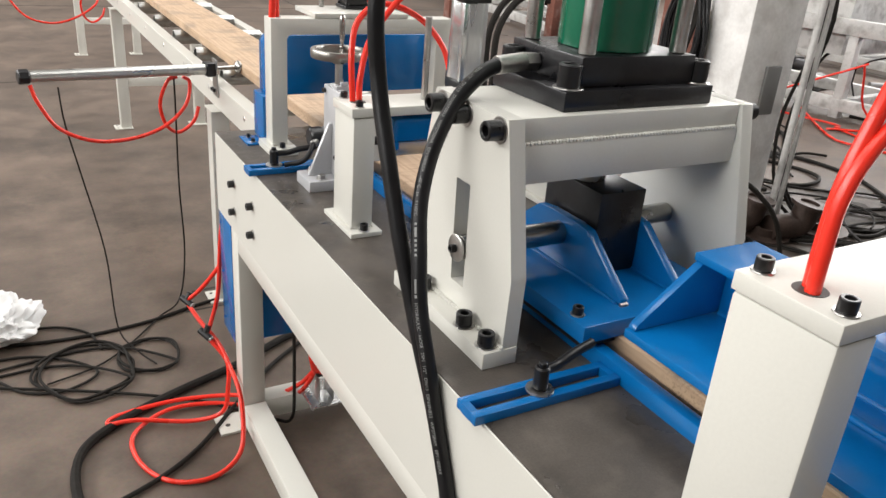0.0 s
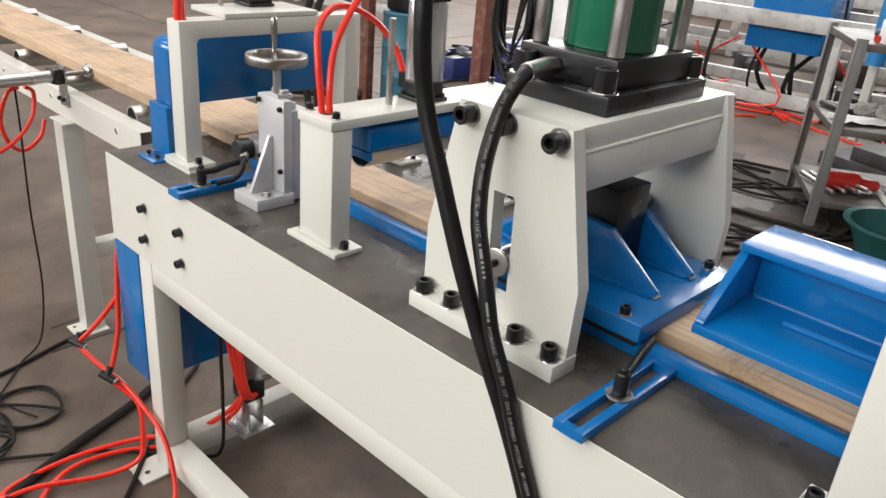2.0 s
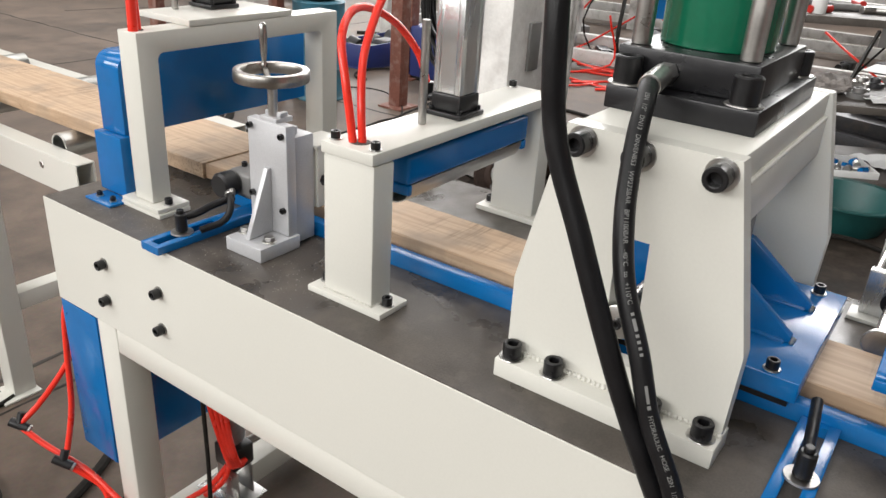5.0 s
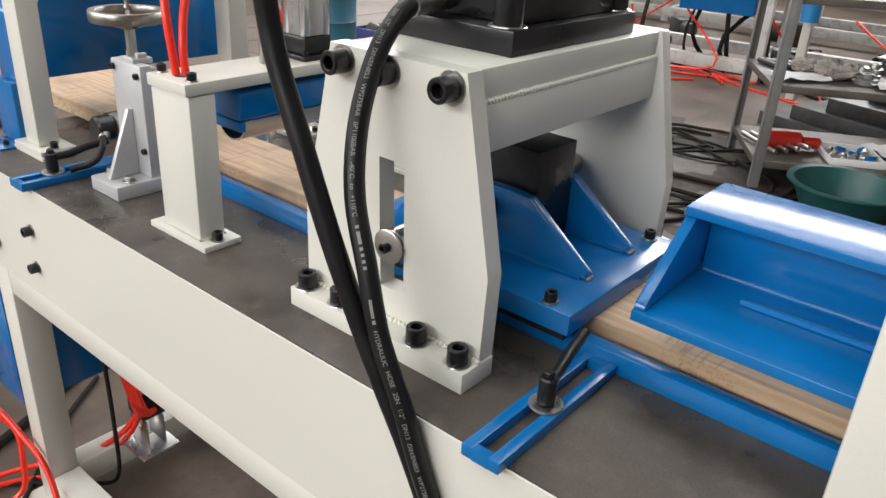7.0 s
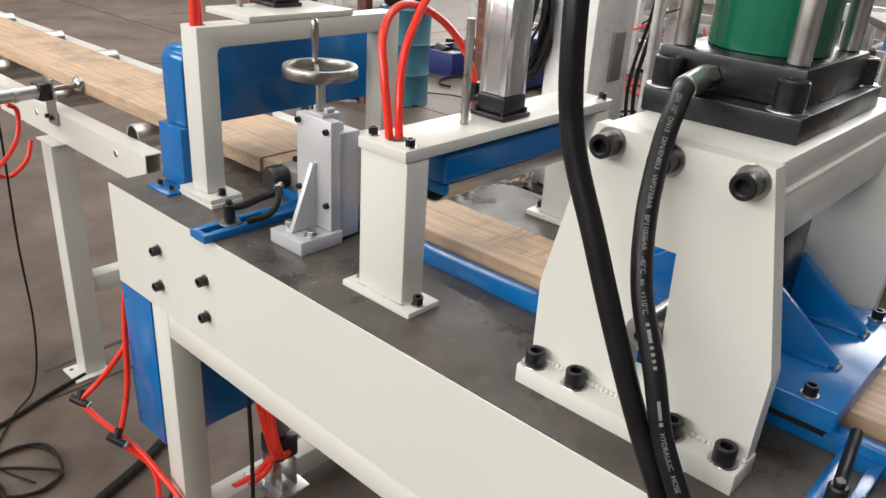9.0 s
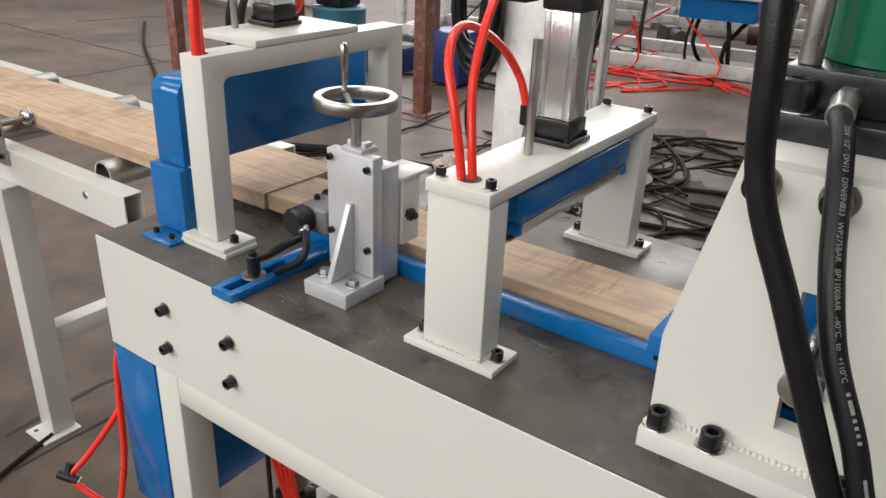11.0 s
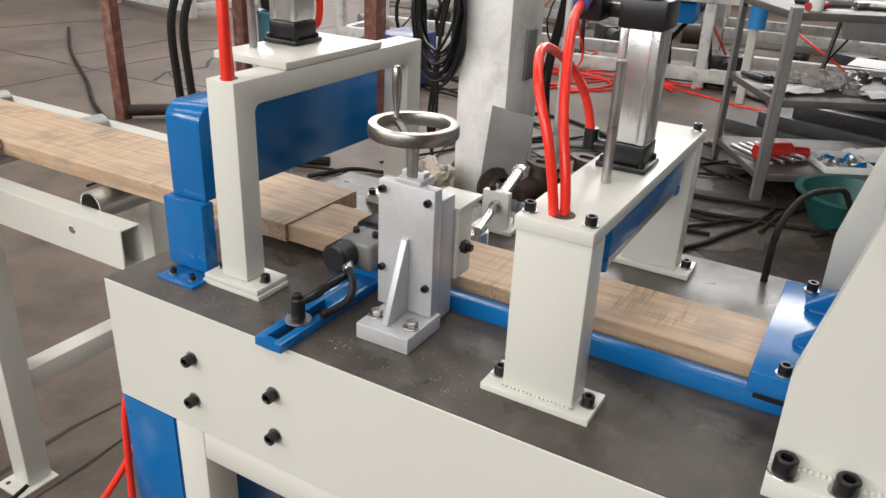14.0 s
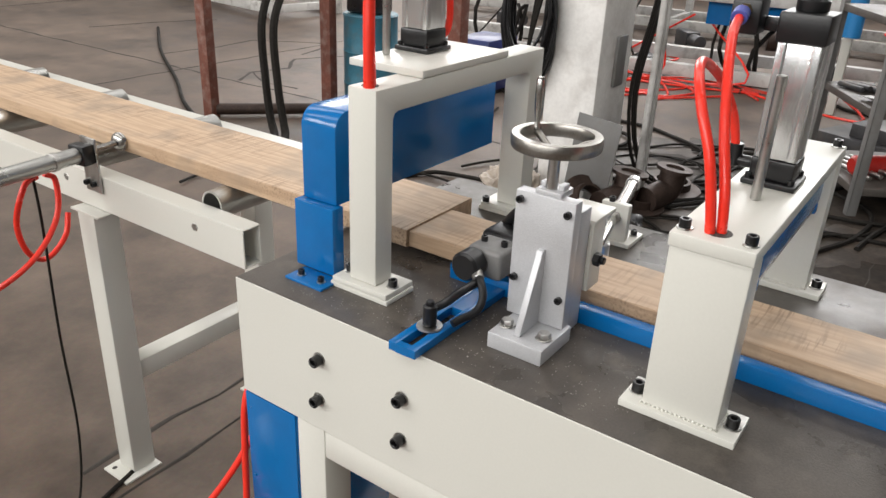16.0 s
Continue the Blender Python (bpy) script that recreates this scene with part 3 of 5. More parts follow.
shoe = thing("press_shoe", "blue welded press shoe hanging under the ram", "press shoe", (0.76, 0.84, 0.82))
sp = part("shoe_plate", box(0.628, 0.902, 0.652, 1.012, 0.830, 0.856, 0.002), BLUE, shoe)
part("rubber_pad", box(0.634, 0.896, 0.660, 1.004, 0.8195, 0.8298, 0.001), RUBBER, shoe, "black rubber pad")
for gx in (0.713, 0.817):
    part("gusset", prism([(0.684, 0.8565), (0.684, 0.864), (0.772, 0.933), (0.80, 0.936), (0.862, 0.936), (0.892, 0.933), (0.980, 0.864), (0.980, 0.8565)], "x", gx, gx + 0.015, 0.0015), BLUE, shoe)
    part("weld_seam", tube([(gx - .0005, .69, .8572), (gx - .0005, .76, .8572), (gx - .0005, .974, .8572)], .0028, 8), BLUE, shoe)
    part("weld_bead", weld([(gx + .001, .682, .858), (gx + .014, .682, .858)], .0038, .004), ZINC, shoe, "bright bare weld bead")
part("ram_block", box(0.733, 0.8165, 0.775, 0.905, 0.8565, 0.985, 0.002), BLACKPLATE, shoe, "black steel ram block")
for bx in (0.642, 0.884):
    for by in (0.686, 0.978):
        bolt(sp, (bx, by, 0.856), r=0.0075)

# hoses
HOSE1 = [(0.592, 0.866, 1.152), (0.562, 0.856, 1.142), (0.522, 0.844, 1.113), (0.484, 0.829, 1.057), (0.459, 0.808, 0.995), (0.445, 0.776, 0.932), (0.438, 0.751, 0.870), (0.436, 0.718, 0.81), (0.438, 0.693, 0.745), (0.440, 0.645, 0.64), (0.43, 0.57, 0.48), (0.41, 0.46, 0.26), (0.42, 0.34, 0.08), (0.48, 0.20, 0.012)]
HOSE2 = [(0.63, 1.00, 1.75), (0.53, 0.96, 1.55), (0.455, 0.915, 1.36), (0.428, 0.897, 1.232), (0.430, 0.886, 1.13), (0.430, 0.848, 1.040), (0.432, 0.813, 0.957), (0.437, 0.782, 0.884), (0.441, 0.748, 0.815), (0.446, 0.713, 0.745), (0.449, 0.665, 0.64), (0.438, 0.59, 0.48), (0.415, 0.48, 0.26), (0.42, 0.36, 0.08), (0.47, 0.22, 0.012)]
hose_a = thing("hydraulic_hose", "black rubber hydraulic hose with white lettering", "hydraulic hose", HOSE1[-1], group="hydraulic hoses")
part("hose", tube(HOSE1, 0.0105, 14, 8), RUBBER, hose_a)
hose_b = thing("hydraulic_hose", "smooth black rubber hydraulic hose arching down", "hydraulic hose", HOSE2[-1], group="hydraulic hoses")
part("hose", tube(HOSE2, 0.0110, 14, 8), RUBBER, hose_b)
part("end_collar", cyl(HOSE2[0], Vector(HOSE2[0]) + Vector((0.03, 0.012, 0.06)), 0.0135), ZINC, hose_b)
INK = material("white_print", (0.25, 0.25, 0.245), 0.6)
HPATH = smooth_path(HOSE1, 24)
HLEN = [0.0]
for p_, q_ in zip(HPATH, HPATH[1:]):
    HLEN.append(HLEN[-1] + (q_ - p_).length)


def on_hose(s, v, r=0.0107):
    """The place on the hose's skin, s along it from its fitting and v round it from the side that faces the aisle."""
    i = max(0, min(len(HPATH) - 2, int(np.searchsorted(HLEN, s)) - 1))
    d = (HPATH[i + 1] - HPATH[i]).normalized()
    p = HPATH[i] + d * (s - HLEN[i])
    u = Vector((0.55, -0.83, 0.0))
    u = (u - d * u.dot(d)).normalized()
    n = d.cross(u)
    a = v / r
    return p + (n * math.cos(a) + u * math.sin(a)) * r


def hose_print(text, s, size=0.0066):
    """One printed word; gives the place along the hose where it ends."""
    cu = bpy.data.curves.new("lettering", "FONT")
    cu.body, cu.size = text, size
    tmp = new("lettering_tmp", cu)
    me = bpy.data.meshes.new_from_object(tmp.evaluated_get(bpy.context.evaluated_depsgraph_get()))
    bm = bmesh.new()
    bm.from_mesh(me)
    wide = max(v.co.x for v in bm.verts)
    for v in bm.verts:
        v.co = on_hose(s + v.co.x, v.co.y - size * 0.36)
    bpy.data.objects.remove(tmp)
    bpy.data.meshes.remove(me)
    part("lettering", bm, INK, hose_a, "white printed lettering")
    return s + wide


def hose_bar(s, w, h=0.0034):
    bm = bmesh.new()
    n = 4
    lo = [bm.verts.new(on_hose(s + w * i / n, -h / 2)) for i in range(n + 1)]
    hi = [bm.verts.new(on_hose(s + w * i / n, h / 2)) for i in range(n + 1)]
    for i in range(n):
        bm.faces.new((lo[i], lo[i + 1], hi[i + 1], hi[i]))
    part("printed_bar", bm, INK, hose_a, "white printed bar")
    return s + w


at = 0.030
for word in ('2SN', '1/2"', 'DN13', 'DIN/EN853', 'WP275BAR', 'BP1100BAR', '-40°C', 'to', '+110°C'):
    at = hose_print(word, at) + 0.005
for w in (0.003, 0.012, 0.003, 0.003, 0.003, 0.003):
    at = hose_bar(at + 0.003, w)
at += 0.028
at = hose_bar(hose_bar(at, 0.018, 0.003) + 0.002, 0.004) + 0.006
for word in ('HYDRAULIC', 'HOSE', '2SN', '1/2"', 'DN13', 'DIN/EN853', 'WP275BAR', 'BP1100BAR'):
    at = hose_print(word, at) + 0.005

# ---- near tray-shaped clamp and near portal ----
tray = thing("clamp_tray", "blue tray-shaped welded clamp shoe with a top flange", "clamp shoe", (0.76, 0.4, 0.86))
TY0, TY1 = -0.02, 0.588
part("floor_plate", box(0.632, 0.832, TY0, TY1, 0.878, 0.890, 0.0015), BLUE, tray)
part("back_plate", box(0.776, 0.790, TY0 + 0.013, TY1 - 0.013, 0.8905, 0.966, 0.0015), BLUE, tray)
for y0 in (TY0, TY1 - 0.0125):
    part("end_plate", prism([(0.636, 0.8905), (0.832, 0.8905), (0.832, 0.966), (0.732, 0.966), (0.640, 0.898)], "y", y0, y0 + 0.0125, 0.0015), BLUE, tray)
# same blue paint as the rest; it turns pale only by reflection
part("top_flange", box(0.726, 0.832, TY0, TY1, 0.9665, 0.977, 0.0015), BLUE, tray, "glossy blue top flange")
part("weld_seam", tube([(0.7755, TY0 + .015, 0.8908), (0.7755, 0.3, 0.8908), (0.7755, 0.572, 0.8908)], 0.0035, 8), BLUE, tray)
part("inner_rib", box(0.722, 0.731, TY0 + 0.014, 0.511, 0.8905, 0.897, 0.001), BLUE, tray)

near = thing("clamp_portal", "tall cream clamp portal bolted to the table", "clamp portal", (0.76, 0.31, ZT), group="clamp portals")
for x0, x1 in ((0.511, 0.560), (0.958, 0.999)):
    part("post", box(x0, x1, 0.266, 0.364, ZT + 0.01, 1.0715, 0.004), CREAM, near)
    foot(near, x0 - 0.01, x1 + 0.012, 0.240, 0.392, ZT, ((x0 + 0.03, 0.379), (x0 + 0.03, 0.252)), r=0.009)
ntop = part("top_plate", box(0.509, 1.001, 0.265, 0.365, 1.0725, 1.09, 0.002), CREAM, near)
for bx, by in ((0.528, 0.353), (0.528, 0.278), (0.985, 0.353), (0.985, 0.278)):
    bolt(ntop, (bx, by, 1.09), r=0.0075)
part("hose_hole", cyl((0.537, 0.315, 1.0895), (0.537, 0.315, 1.0906), 0.014), HOLESHADE, ntop)


# ---- guide rails with slotted arms ----
def slotted_arm(parent, y0, x0, x1, sx0, sx1):
    yc = y0 + 0.0215
    outer = [(x0, y0), (x1, y0), (x1, y0 + 0.043), (x0, y0 + 0.043)]
    bm = join(box(x0, x1, y0, y0 + 0.0125, ZT, ZT + 0.013, 0.001), box(x0, x1, y0 + 0.0305, y0 + 0.043, ZT, ZT + 0.013, 0.001),
              box(x0, sx0, y0 + 0.012, y0 + 0.031, ZT, ZT + 0.0128, 0), box(sx1, x1, y0 + 0.012, y0 + 0.031, ZT, ZT + 0.0128, 0))
    return part("slotted_arm", bm, BLUE, parent)


def lever(parent, x, y, dx, dy, mat=PLASTIC):
    z = ZT + 0.0132
    part("washer", lathe([(0, 0), (0.0175, 0), (0.018, .001), (0.0175, .003), (0.006, .003)], (x, y, z)), ZINC, parent)
    h = part("clamping_lever", join(cyl((x, y, z + 0.003), (x, y, z + 0.034), 0.0095, 20, 0.002), cyl((x, y, z + .034), (x, y, z + .040), 0.0055, 12),
                                    tube([(x, y, z + 0.026), (x + dx * .3, y + dy * .3, z + 0.028), (x + dx * .6, y + dy * .6, z + 0.036), (x + dx, y + dy, z + 0.042)], 0.0062, 10)), mat, parent, "black clamping lever")
    return h


guide = thing("guide_rail", "blue steel guide rail with two slotted arms", "guide rail", (0.66, 1.0, ZT))
part("rail", box(0.656, 0.676, -0.6, 1.63, ZT, ZT + 0.025, 0.0015), BLUE, guide)
part("bed_strip", box(0.6765, 0.86, -0.6, 1.63, ZT, ZT + 0.007, 0.0008), BLUE, guide)
slotted_arm(guide, 0.601, 0.437, 0.6555, 0.447, 0.645)
slotted_arm(guide, 1.531, 0.437, 0.6555, 0.447, 0.563)
lever(guide, 0.540, 0.619, 0.085, 0.012)
lever(guide, 0.498, 1.553, 0.088, -0.022)

# ---- boards ----
def board(x0, x1, y0, y1, z0, z1, seed, label):
    """A sawn board with a slightly uneven outline and chipped arrises."""
    bm = bmesh.new()
    n = int((y1 - y0) / 0.025)
    c = 0.0022
    rings = []
    rng = random.Random(seed)
    for i in range(n + 1):
        y = y0 + (y1 - y0) * i / n
        w = 0.0016 * noise.noise(Vector((seed, y * 2.3, 0))) + 0.0008 * noise.noise(Vector((seed, y * 17, 3)))
        u = 0.0014 * noise.noise(Vector((seed, y * 2.9, 7))) + 0.0008 * noise.noise(Vector((seed, y * 15, 11)))
        k = c * rng.uniform(0.3, 1.3)
        q = c * rng.uniform(0.3, 1.3)
        pts = [(x0 + w, z0 + c), (x0 + w + c, z0), (x1 + u - c, z0), (x1 + u, z0 + c), (x1 + u, z1 - q), (x1 + u - q, z1), (x0 + w + k, z1), (x0 + w, z1 - k)]
        rings.append([bm.verts.new((px, y, pz)) for px, pz in pts])
    for r0, r1 in zip(rings, rings[1:]):
        for j in range(8):
            bm.faces.new((r0[j], r0[(j + 1) % 8], r1[(j + 1) % 8], r1[j]))
    bm.faces.new(rings[0])
    bm.faces.new(rings[-1][::-1])
    return solo("wooden_board", bm, WOOD, label, "board", ((x0 + x1) / 2, (y0 + y1) / 2, z0), group="boards")


board(0.692, 0.815, -0.5, 1.737, 0.8, 0.829, 3.0, "raw sawn softwood board lying in the press")
board(0.686, 0.880, 1.7385, 4.4, 0.8, 0.8315, 9.0, "raw sawn softwood board lying on the rollers")

# ---- roller conveyor ----
conv = thing("roller_conveyor", "cream steel roller conveyor leading to the table", "roller conveyor", (0.8, 3.0, 0))
def rect_tube(x0, x1, z0, z1, y0, y1, t):
    bm = bmesh.new()
    ends = []
    for y in (y0, y1):
        o = [bm.verts.new(p) for p in ((x0, y, z0), (x1, y, z0), (x1, y, z1), (x0, y, z1))]
        i = [bm.verts.new(p) for p in ((x0 + t, y, z0 + t), (x1 - t, y, z0 + t), (x1 - t, y, z1 - t), (x0 + t, y, z1 - t))]
        ends.append((o, i))
        for k in range(4):
            bm.faces.new((o[k], o[(k + 1) % 4], i[(k + 1) % 4], i[k]))
    for w in (0, 1):
        for k in range(4):
            bm.faces.new((ends[0][w][k], ends[0][w][(k + 1) % 4], ends[1][w][(k + 1) % 4], ends[1][w][k]))
    bmesh.ops.recalc_face_normals(bm, faces=bm.faces)
    return bevel(bm, 0.0012, 1)


for x0, x1 in ((0.605, 0.648), (1.012, 1.055)):
    part("side_rail", rect_tube(x0, x1, 0.692, 0.770, 2.045, 7.5, 0.0035), CREAM, conv)
for y in (2.18, 2.61, 3.0, 3.40, 3.84, 4.28, 4.72, 5.16, 5.6, 6.04, 6.48, 6.92, 7.36):
    rl = part("roller", pipe((0.649, y, 0.7705), (1.011, y, 0.7705), 0.029, 0.004), STEELROLL, conv)
    part("axle", cyl((0.6035, y, 0.74), (0.61, y, 0.74), 0.009, 6), ZINC, rl)
for y in (2.51, 4.85, 7.2):
    for x0 in (0.577, 1.012):
        lg = part("leg", box(x0, x0 + 0.06, y - 0.03, y + 0.03, 0.006, 0.686, 0.004), CREAM, conv)
        part("foot_plate", box(x0 - 0.035, x0 + 0.065, y - 0.048, y + 0.045, 0, 0.006, 0.001), CREAM, lg)
        for by in (y - 0.028, y + 0.025):
            part("bolt_hole", cyl((x0 - 0.018, by, 0.0059), (x0 - 0.018, by, 0.0064), 0.006, 16), HOLESHADE, lg)
        part("head_plate", box(x0 - .002, x0 + 0.062, y - 0.05, y + 0.05, 0.6865, 0.6915, 0.001), CREAM, lg)
    part("cross_tube", box(0.6375, 1.0115, y - 0.025, y + 0.025, 0.25, 0.30, 0.003), CREAM, conv)


# ---- handwheel slide ----
slide = thing("handwheel_slide", "silver cast slide unit with a chrome handwheel", "slide unit", (0.6, 1.44, ZT))
base = part("base_block", box(0.523, 0.606, 1.391, 1.471, ZT, 0.815, 0.002), CASTALU, slide)
part("front_plate", box(0.585, 0.604, 1.395, 1.480, 0.8155, 0.9935, 0.002), CASTALU, slide)
part("rib", prism([(0.535, 0.8155), (0.5848, 0.8155), (0.5848, 0.922), (0.578, 0.922)], "y", 1.430, 1.439, 0.001), CASTALU, slide)
part("carriage", box(0.6045, 0.648, 1.400, 1.478, 0.796, 0.972, 0.003), CASTALU, slide)
part("rear_cap", box(0.6045, 0.622, 1.408, 1.470, 0.9725, 0.986, 0.002), CASTALU, slide)
for y, z in ((1.472, 0.982), (1.404, 0.977), (1.472, 0.872), (1.404, 0.858)):
    bolt(slide, (0.585, y, z), (-1, 0, 0), 0.005, 0.006, washer=False)
for y in (1.459, 1.404):
    part("hex_bolt", join(cyl((0.553, y, 0.8155), (0.553, y, 0.8172), 0.0115, 20), cyl((0.553, y, 0.8172), (0.553, y, 0.8245), 0.0085, 6)), ZINC, base)
part("bearing_cap", join(box(0.588, 0.622, 1.418, 1.455, 0.9912, 1.0, 0.0015), box(0.598, 0.614, 1.420, 1.428, 1.0, 1.007, 0.001), box(0.598, 0.614, 1.446, 1.453, 1.0, 1.007, 0.001)), CASTALU, slide)
part("spindle", cyl((0.600, 1.438, 0.9915), (0.600, 1.438, 1.056), 0.0075), ZINC, slide)
wc = (0.600, 1.438, 1.058)
rim = []
for i in range(13):
    a = 2 * math.pi * i / 12
    rim.append((0.0505 + 0.0062 * abs(math.cos(a)) ** 0.35 * math.copysign(1, math.cos(a)), 0.0088 * abs(math.sin(a)) ** 0.45 * math.copysign(1, math.sin(a)) + 0.004))
wheel = part("handwheel", lathe(rim, wc, n=64), SATIN, slide, "satin chrome handwheel")
part("hub", lathe([(0, -0.016), (0.0115, -0.016), (0.0125, -0.014), (0.0115, -0.008), (0.009, -0.005), (0, -0.004)], wc, n=28), SATIN, wheel)
for k in range(3):
    a = radians(61 + 120 * k)
    part("spoke", tube([(wc[0] + r * math.cos(a), wc[1] + r * math.sin(a), wc[2] + h) for r, h in ((0.006, -0.011), (0.022, -0.007), (0.036, 0.000), (0.046, 0.003))], 0.0048, 12), SATIN, wheel)
part("crank_handle", lathe([(0, 0), (0.0055, 0), (0.0055, 0.004), (0.0035, 0.008), (0.0052, 0.022), (0.0062, 0.045), (0.0058, 0.062), (0.0035, 0.066), (0, 0.067)], (wc[0] + 0.022, wc[1] + 0.040, wc[2] + 0.006), n=18), CHROME, wheel)
bolt(slide, (0.600, 1.4245, 1.048), (0, -1, 0), 0.0042, 0.005, washer=False)
slide.location.y += 0.007
# angle plate and stop nut on the carriage
part("angle_plate", join(box(0.652, 0.690, 1.396, 1.4025, 0.846, 0.9445, 0.001), box(0.6485, 0.716, 1.394, 1.450, 0.9448, 0.951, 0.001), box(0.6485, 0.6545, 1.4026, 1.450, 0.846, 0.9446, 0.001)), CREAM, slide)
part("lock_nut", join(cyl((0.664, 1.3955, 0.892), (0.664, 1.386, 0.892), 0.0095, 6), cyl((0.664, 1.386, 0.892), (0.664, 1.380, 0.892), 0.0055)), BLACK, slide)

# ---- small saw motor beside the slide ----
motor = thing("saw_motor", "small grey and black saw motor on the slide", "motor", (0.66, 1.54, 0.835))
part("gear_head", box(0.609, 0.664, 1.515, 1.572, 0.838, 0.882, 0.007, 3), GREYMETAL, motor)
part("end_cap", lathe([(0, 0), (0.0195, 0), (0.0215, 0.002), (0.0215, 0.026), (0.018, 0.030), (0, 0.030)], (0.607, 1.556, 0.862), (-1, 0, 0), 32), PLASTIC, motor, "black round end cap")
part("housing", join(box(0.6645, 0.74, 1.485, 1.585, 0.836, 0.884, 0.010, 3), tube([(0.69, 1.50, 0.878), (0.70, 1.515, 0.905), (0.71, 1.545, 0.908), (0.715, 1.57, 0.88)], 0.009, 10)), BLACK, motor, "dark cast motor housing")
part("cable_gland", cyl((0.588, 1.540, 0.856), (0.578, 1.530, 0.852), 0.0085, 12), ZINC, motor)
for y in (1.527, 1.560):
    bolt(motor, (0.637, y, 0.882), r=0.005, washer=False)
solo("power_cable", tube([(0.580, 1.531, 0.853), (0.572, 1.521, 0.848), (0.564, 1.513, 0.839), (0.554, 1.510, 0.828), (0.541, 1.513, 0.820), (0.527, 1.521, 0.816), (0.513, 1.5265, 0.8125)], 0.0056, 10), RUBBER, "short black ribbed power cable", "cable", (0.52, 1.525, 0.806))

# ---- stop cylinder behind the board ----
stop = thing("stop_cylinder", "chrome stop cylinder on a cream steel bracket", "stop cylinder", (0.97, 1.49, ZT))
sbp = part("base_plate", box(0.938, 1.004, 1.455, 1.53, ZT, ZT + 0.008, 0.001), CREAM, stop)
bolt(sbp, (0.985, 1.466, ZT + 0.008), r=0.006)
bolt(sbp, (0.985, 1.519, ZT + 0.008), r=0.006)
part("upright_plate", box(0.944, 0.958, 1.466, 1.516, ZT + 0.0085, 0.866, 0.0015), CREAM, stop)
part("barrel", cyl((0.9585, 1.4925, 0.842), (1.118, 1.530, 0.842), 0.0112, 28), CHROME, stop)
part("end_cap", cyl((1.1185, 1.530, 0.842), (1.136, 1.534, 0.842), 0.0142, 24), ALU, stop)
part("collar_nut", cyl((0.9435, 1.489, 0.842), (0.934, 1.487, 0.842), 0.0115, 6), ZINC, stop)
part("rod", cyl((0.9335, 1.487, 0.842), (0.824, 1.461, 0.842), 0.0068, 20), CHROME, stop)
bolt(stop, (0.951, 1.500, 0.866), r=0.0055, washer=False)
solo("side_roller", lathe([(0, 0), (0.021, 0), (0.023, 0.002), (0.023, 0.030), (0.020, 0.033), (0.008, 0.033), (0.007, 0.030), (0, 0.030)], (0.852, 1.48, ZT + 0.0075), n=32), ALU, "round bare-metal side guide roller", "guide roller", (0.852, 1.48, ZT + 0.0075))


# ---- pneumatic cylinders on the portals ----
def air_cylinder(x, y, z, h, w=0.051, label="aluminium air cylinder with black end blocks"):
    c = thing("air_cylinder", label, "air cylinder", (x, y, z), group="air cylinders")
    f = w * 0.63
    fl = part("flange", box(x - f, x + f, y - f, y + f, z, z + 0.0075, 0.002), PLASTIC, c, "black flange")
    for sx in (-1, 1):
        for sy in (-1, 1):
            bolt(fl, (x + sx * f * 0.78, y + sy * f * 0.78, z + 0.0075), r=0.0042, washer=False)
    part("lower_block", box(x - w * .51, x + w * .51, y - w * .51, y + w * .51, z + 0.008, z + 0.034, 0.003), PLASTIC, c, "black end block")
    r = w / 2
    prof_ = []
    for k in range(4):
        ca = radians(90 * k)
        for u, v in ((r, -r * 0.62), (r * 0.93, -r * 0.5), (r * 0.93, r * 0.5), (r, r * 0.62), (r * .95, r * .95)):
            prof_.append((x + u * math.cos(ca) - v * math.sin(ca), y + u * math.sin(ca) + v * math.cos(ca)))
    part("barrel", prism(prof_, "z", z + 0.0345, z + h - 0.0345, 0.0008), ALU, c, "bright ribbed aluminium barrel")
    part("upper_block", box(x - w * .55, x + w * .55, y - w * .55, y + w * .55, z + h - 0.034, z + h, 0.003), PLASTIC, c, "black end block")
    part("rod_seal", lathe([(0, 0), (0.017, 0), (0.018, 0.002), (0.018, 0.012), (0.016, 0.014), (0, 0.014)], (x, y, z + h + 0.0003)), PLASTIC, c)
    part("rod_nut", cyl((x, y, z + h + 0.0146), (x, y, z + h + 0.021), 0.016, 24), PAPER, c)
    part("rod", cyl((x, y, z + h + 0.0213), (x, y, z + h + 0.10), 0.0075), CHROME, c)
    return c


ac = air_cylinder(0.757, 1.220, 1.0163, 0.205)
part("elbow_fitting", join(cyl((0.757, 1.2455, 1.035), (0.757, 1.276, 1.035), 0.0075, 16), cyl((0.757, 1.272, 1.028), (0.757, 1.272, 1.056), 0.0095, 18)), PLASTIC, ac, "black push-in elbow")
part("valve", join(box(0.720, 0.758, 1.266, 1.300, 1.192, 1.232, 0.004), cyl((0.739, 1.283, 1.232), (0.739, 1.283, 1.239), 0.017, 24), box(0.745, 0.757, 1.249, 1.266, 1.196, 1.212, 0.001)), PLASTIC, ac, "black speed-control valve")
part("valve_knob", lathe([(0, 0), (0.017, 0), (0.0175, .002), (0.0175, .010), (.015, .012), (0, .012)], (0.739, 1.283, 1.2392), n=28), material("magenta_red_plastic", (0.42, 0.012, 0.045), 0.4), ac, "red adjusting ring")
part("brass_fitting", cyl((0.7195, 1.283, 1.220), (0.706, 1.283, 1.218), 0.0075, 6), material("brass", (0.55, 0.38, 0.14), 0.3, metal=1.0), ac)
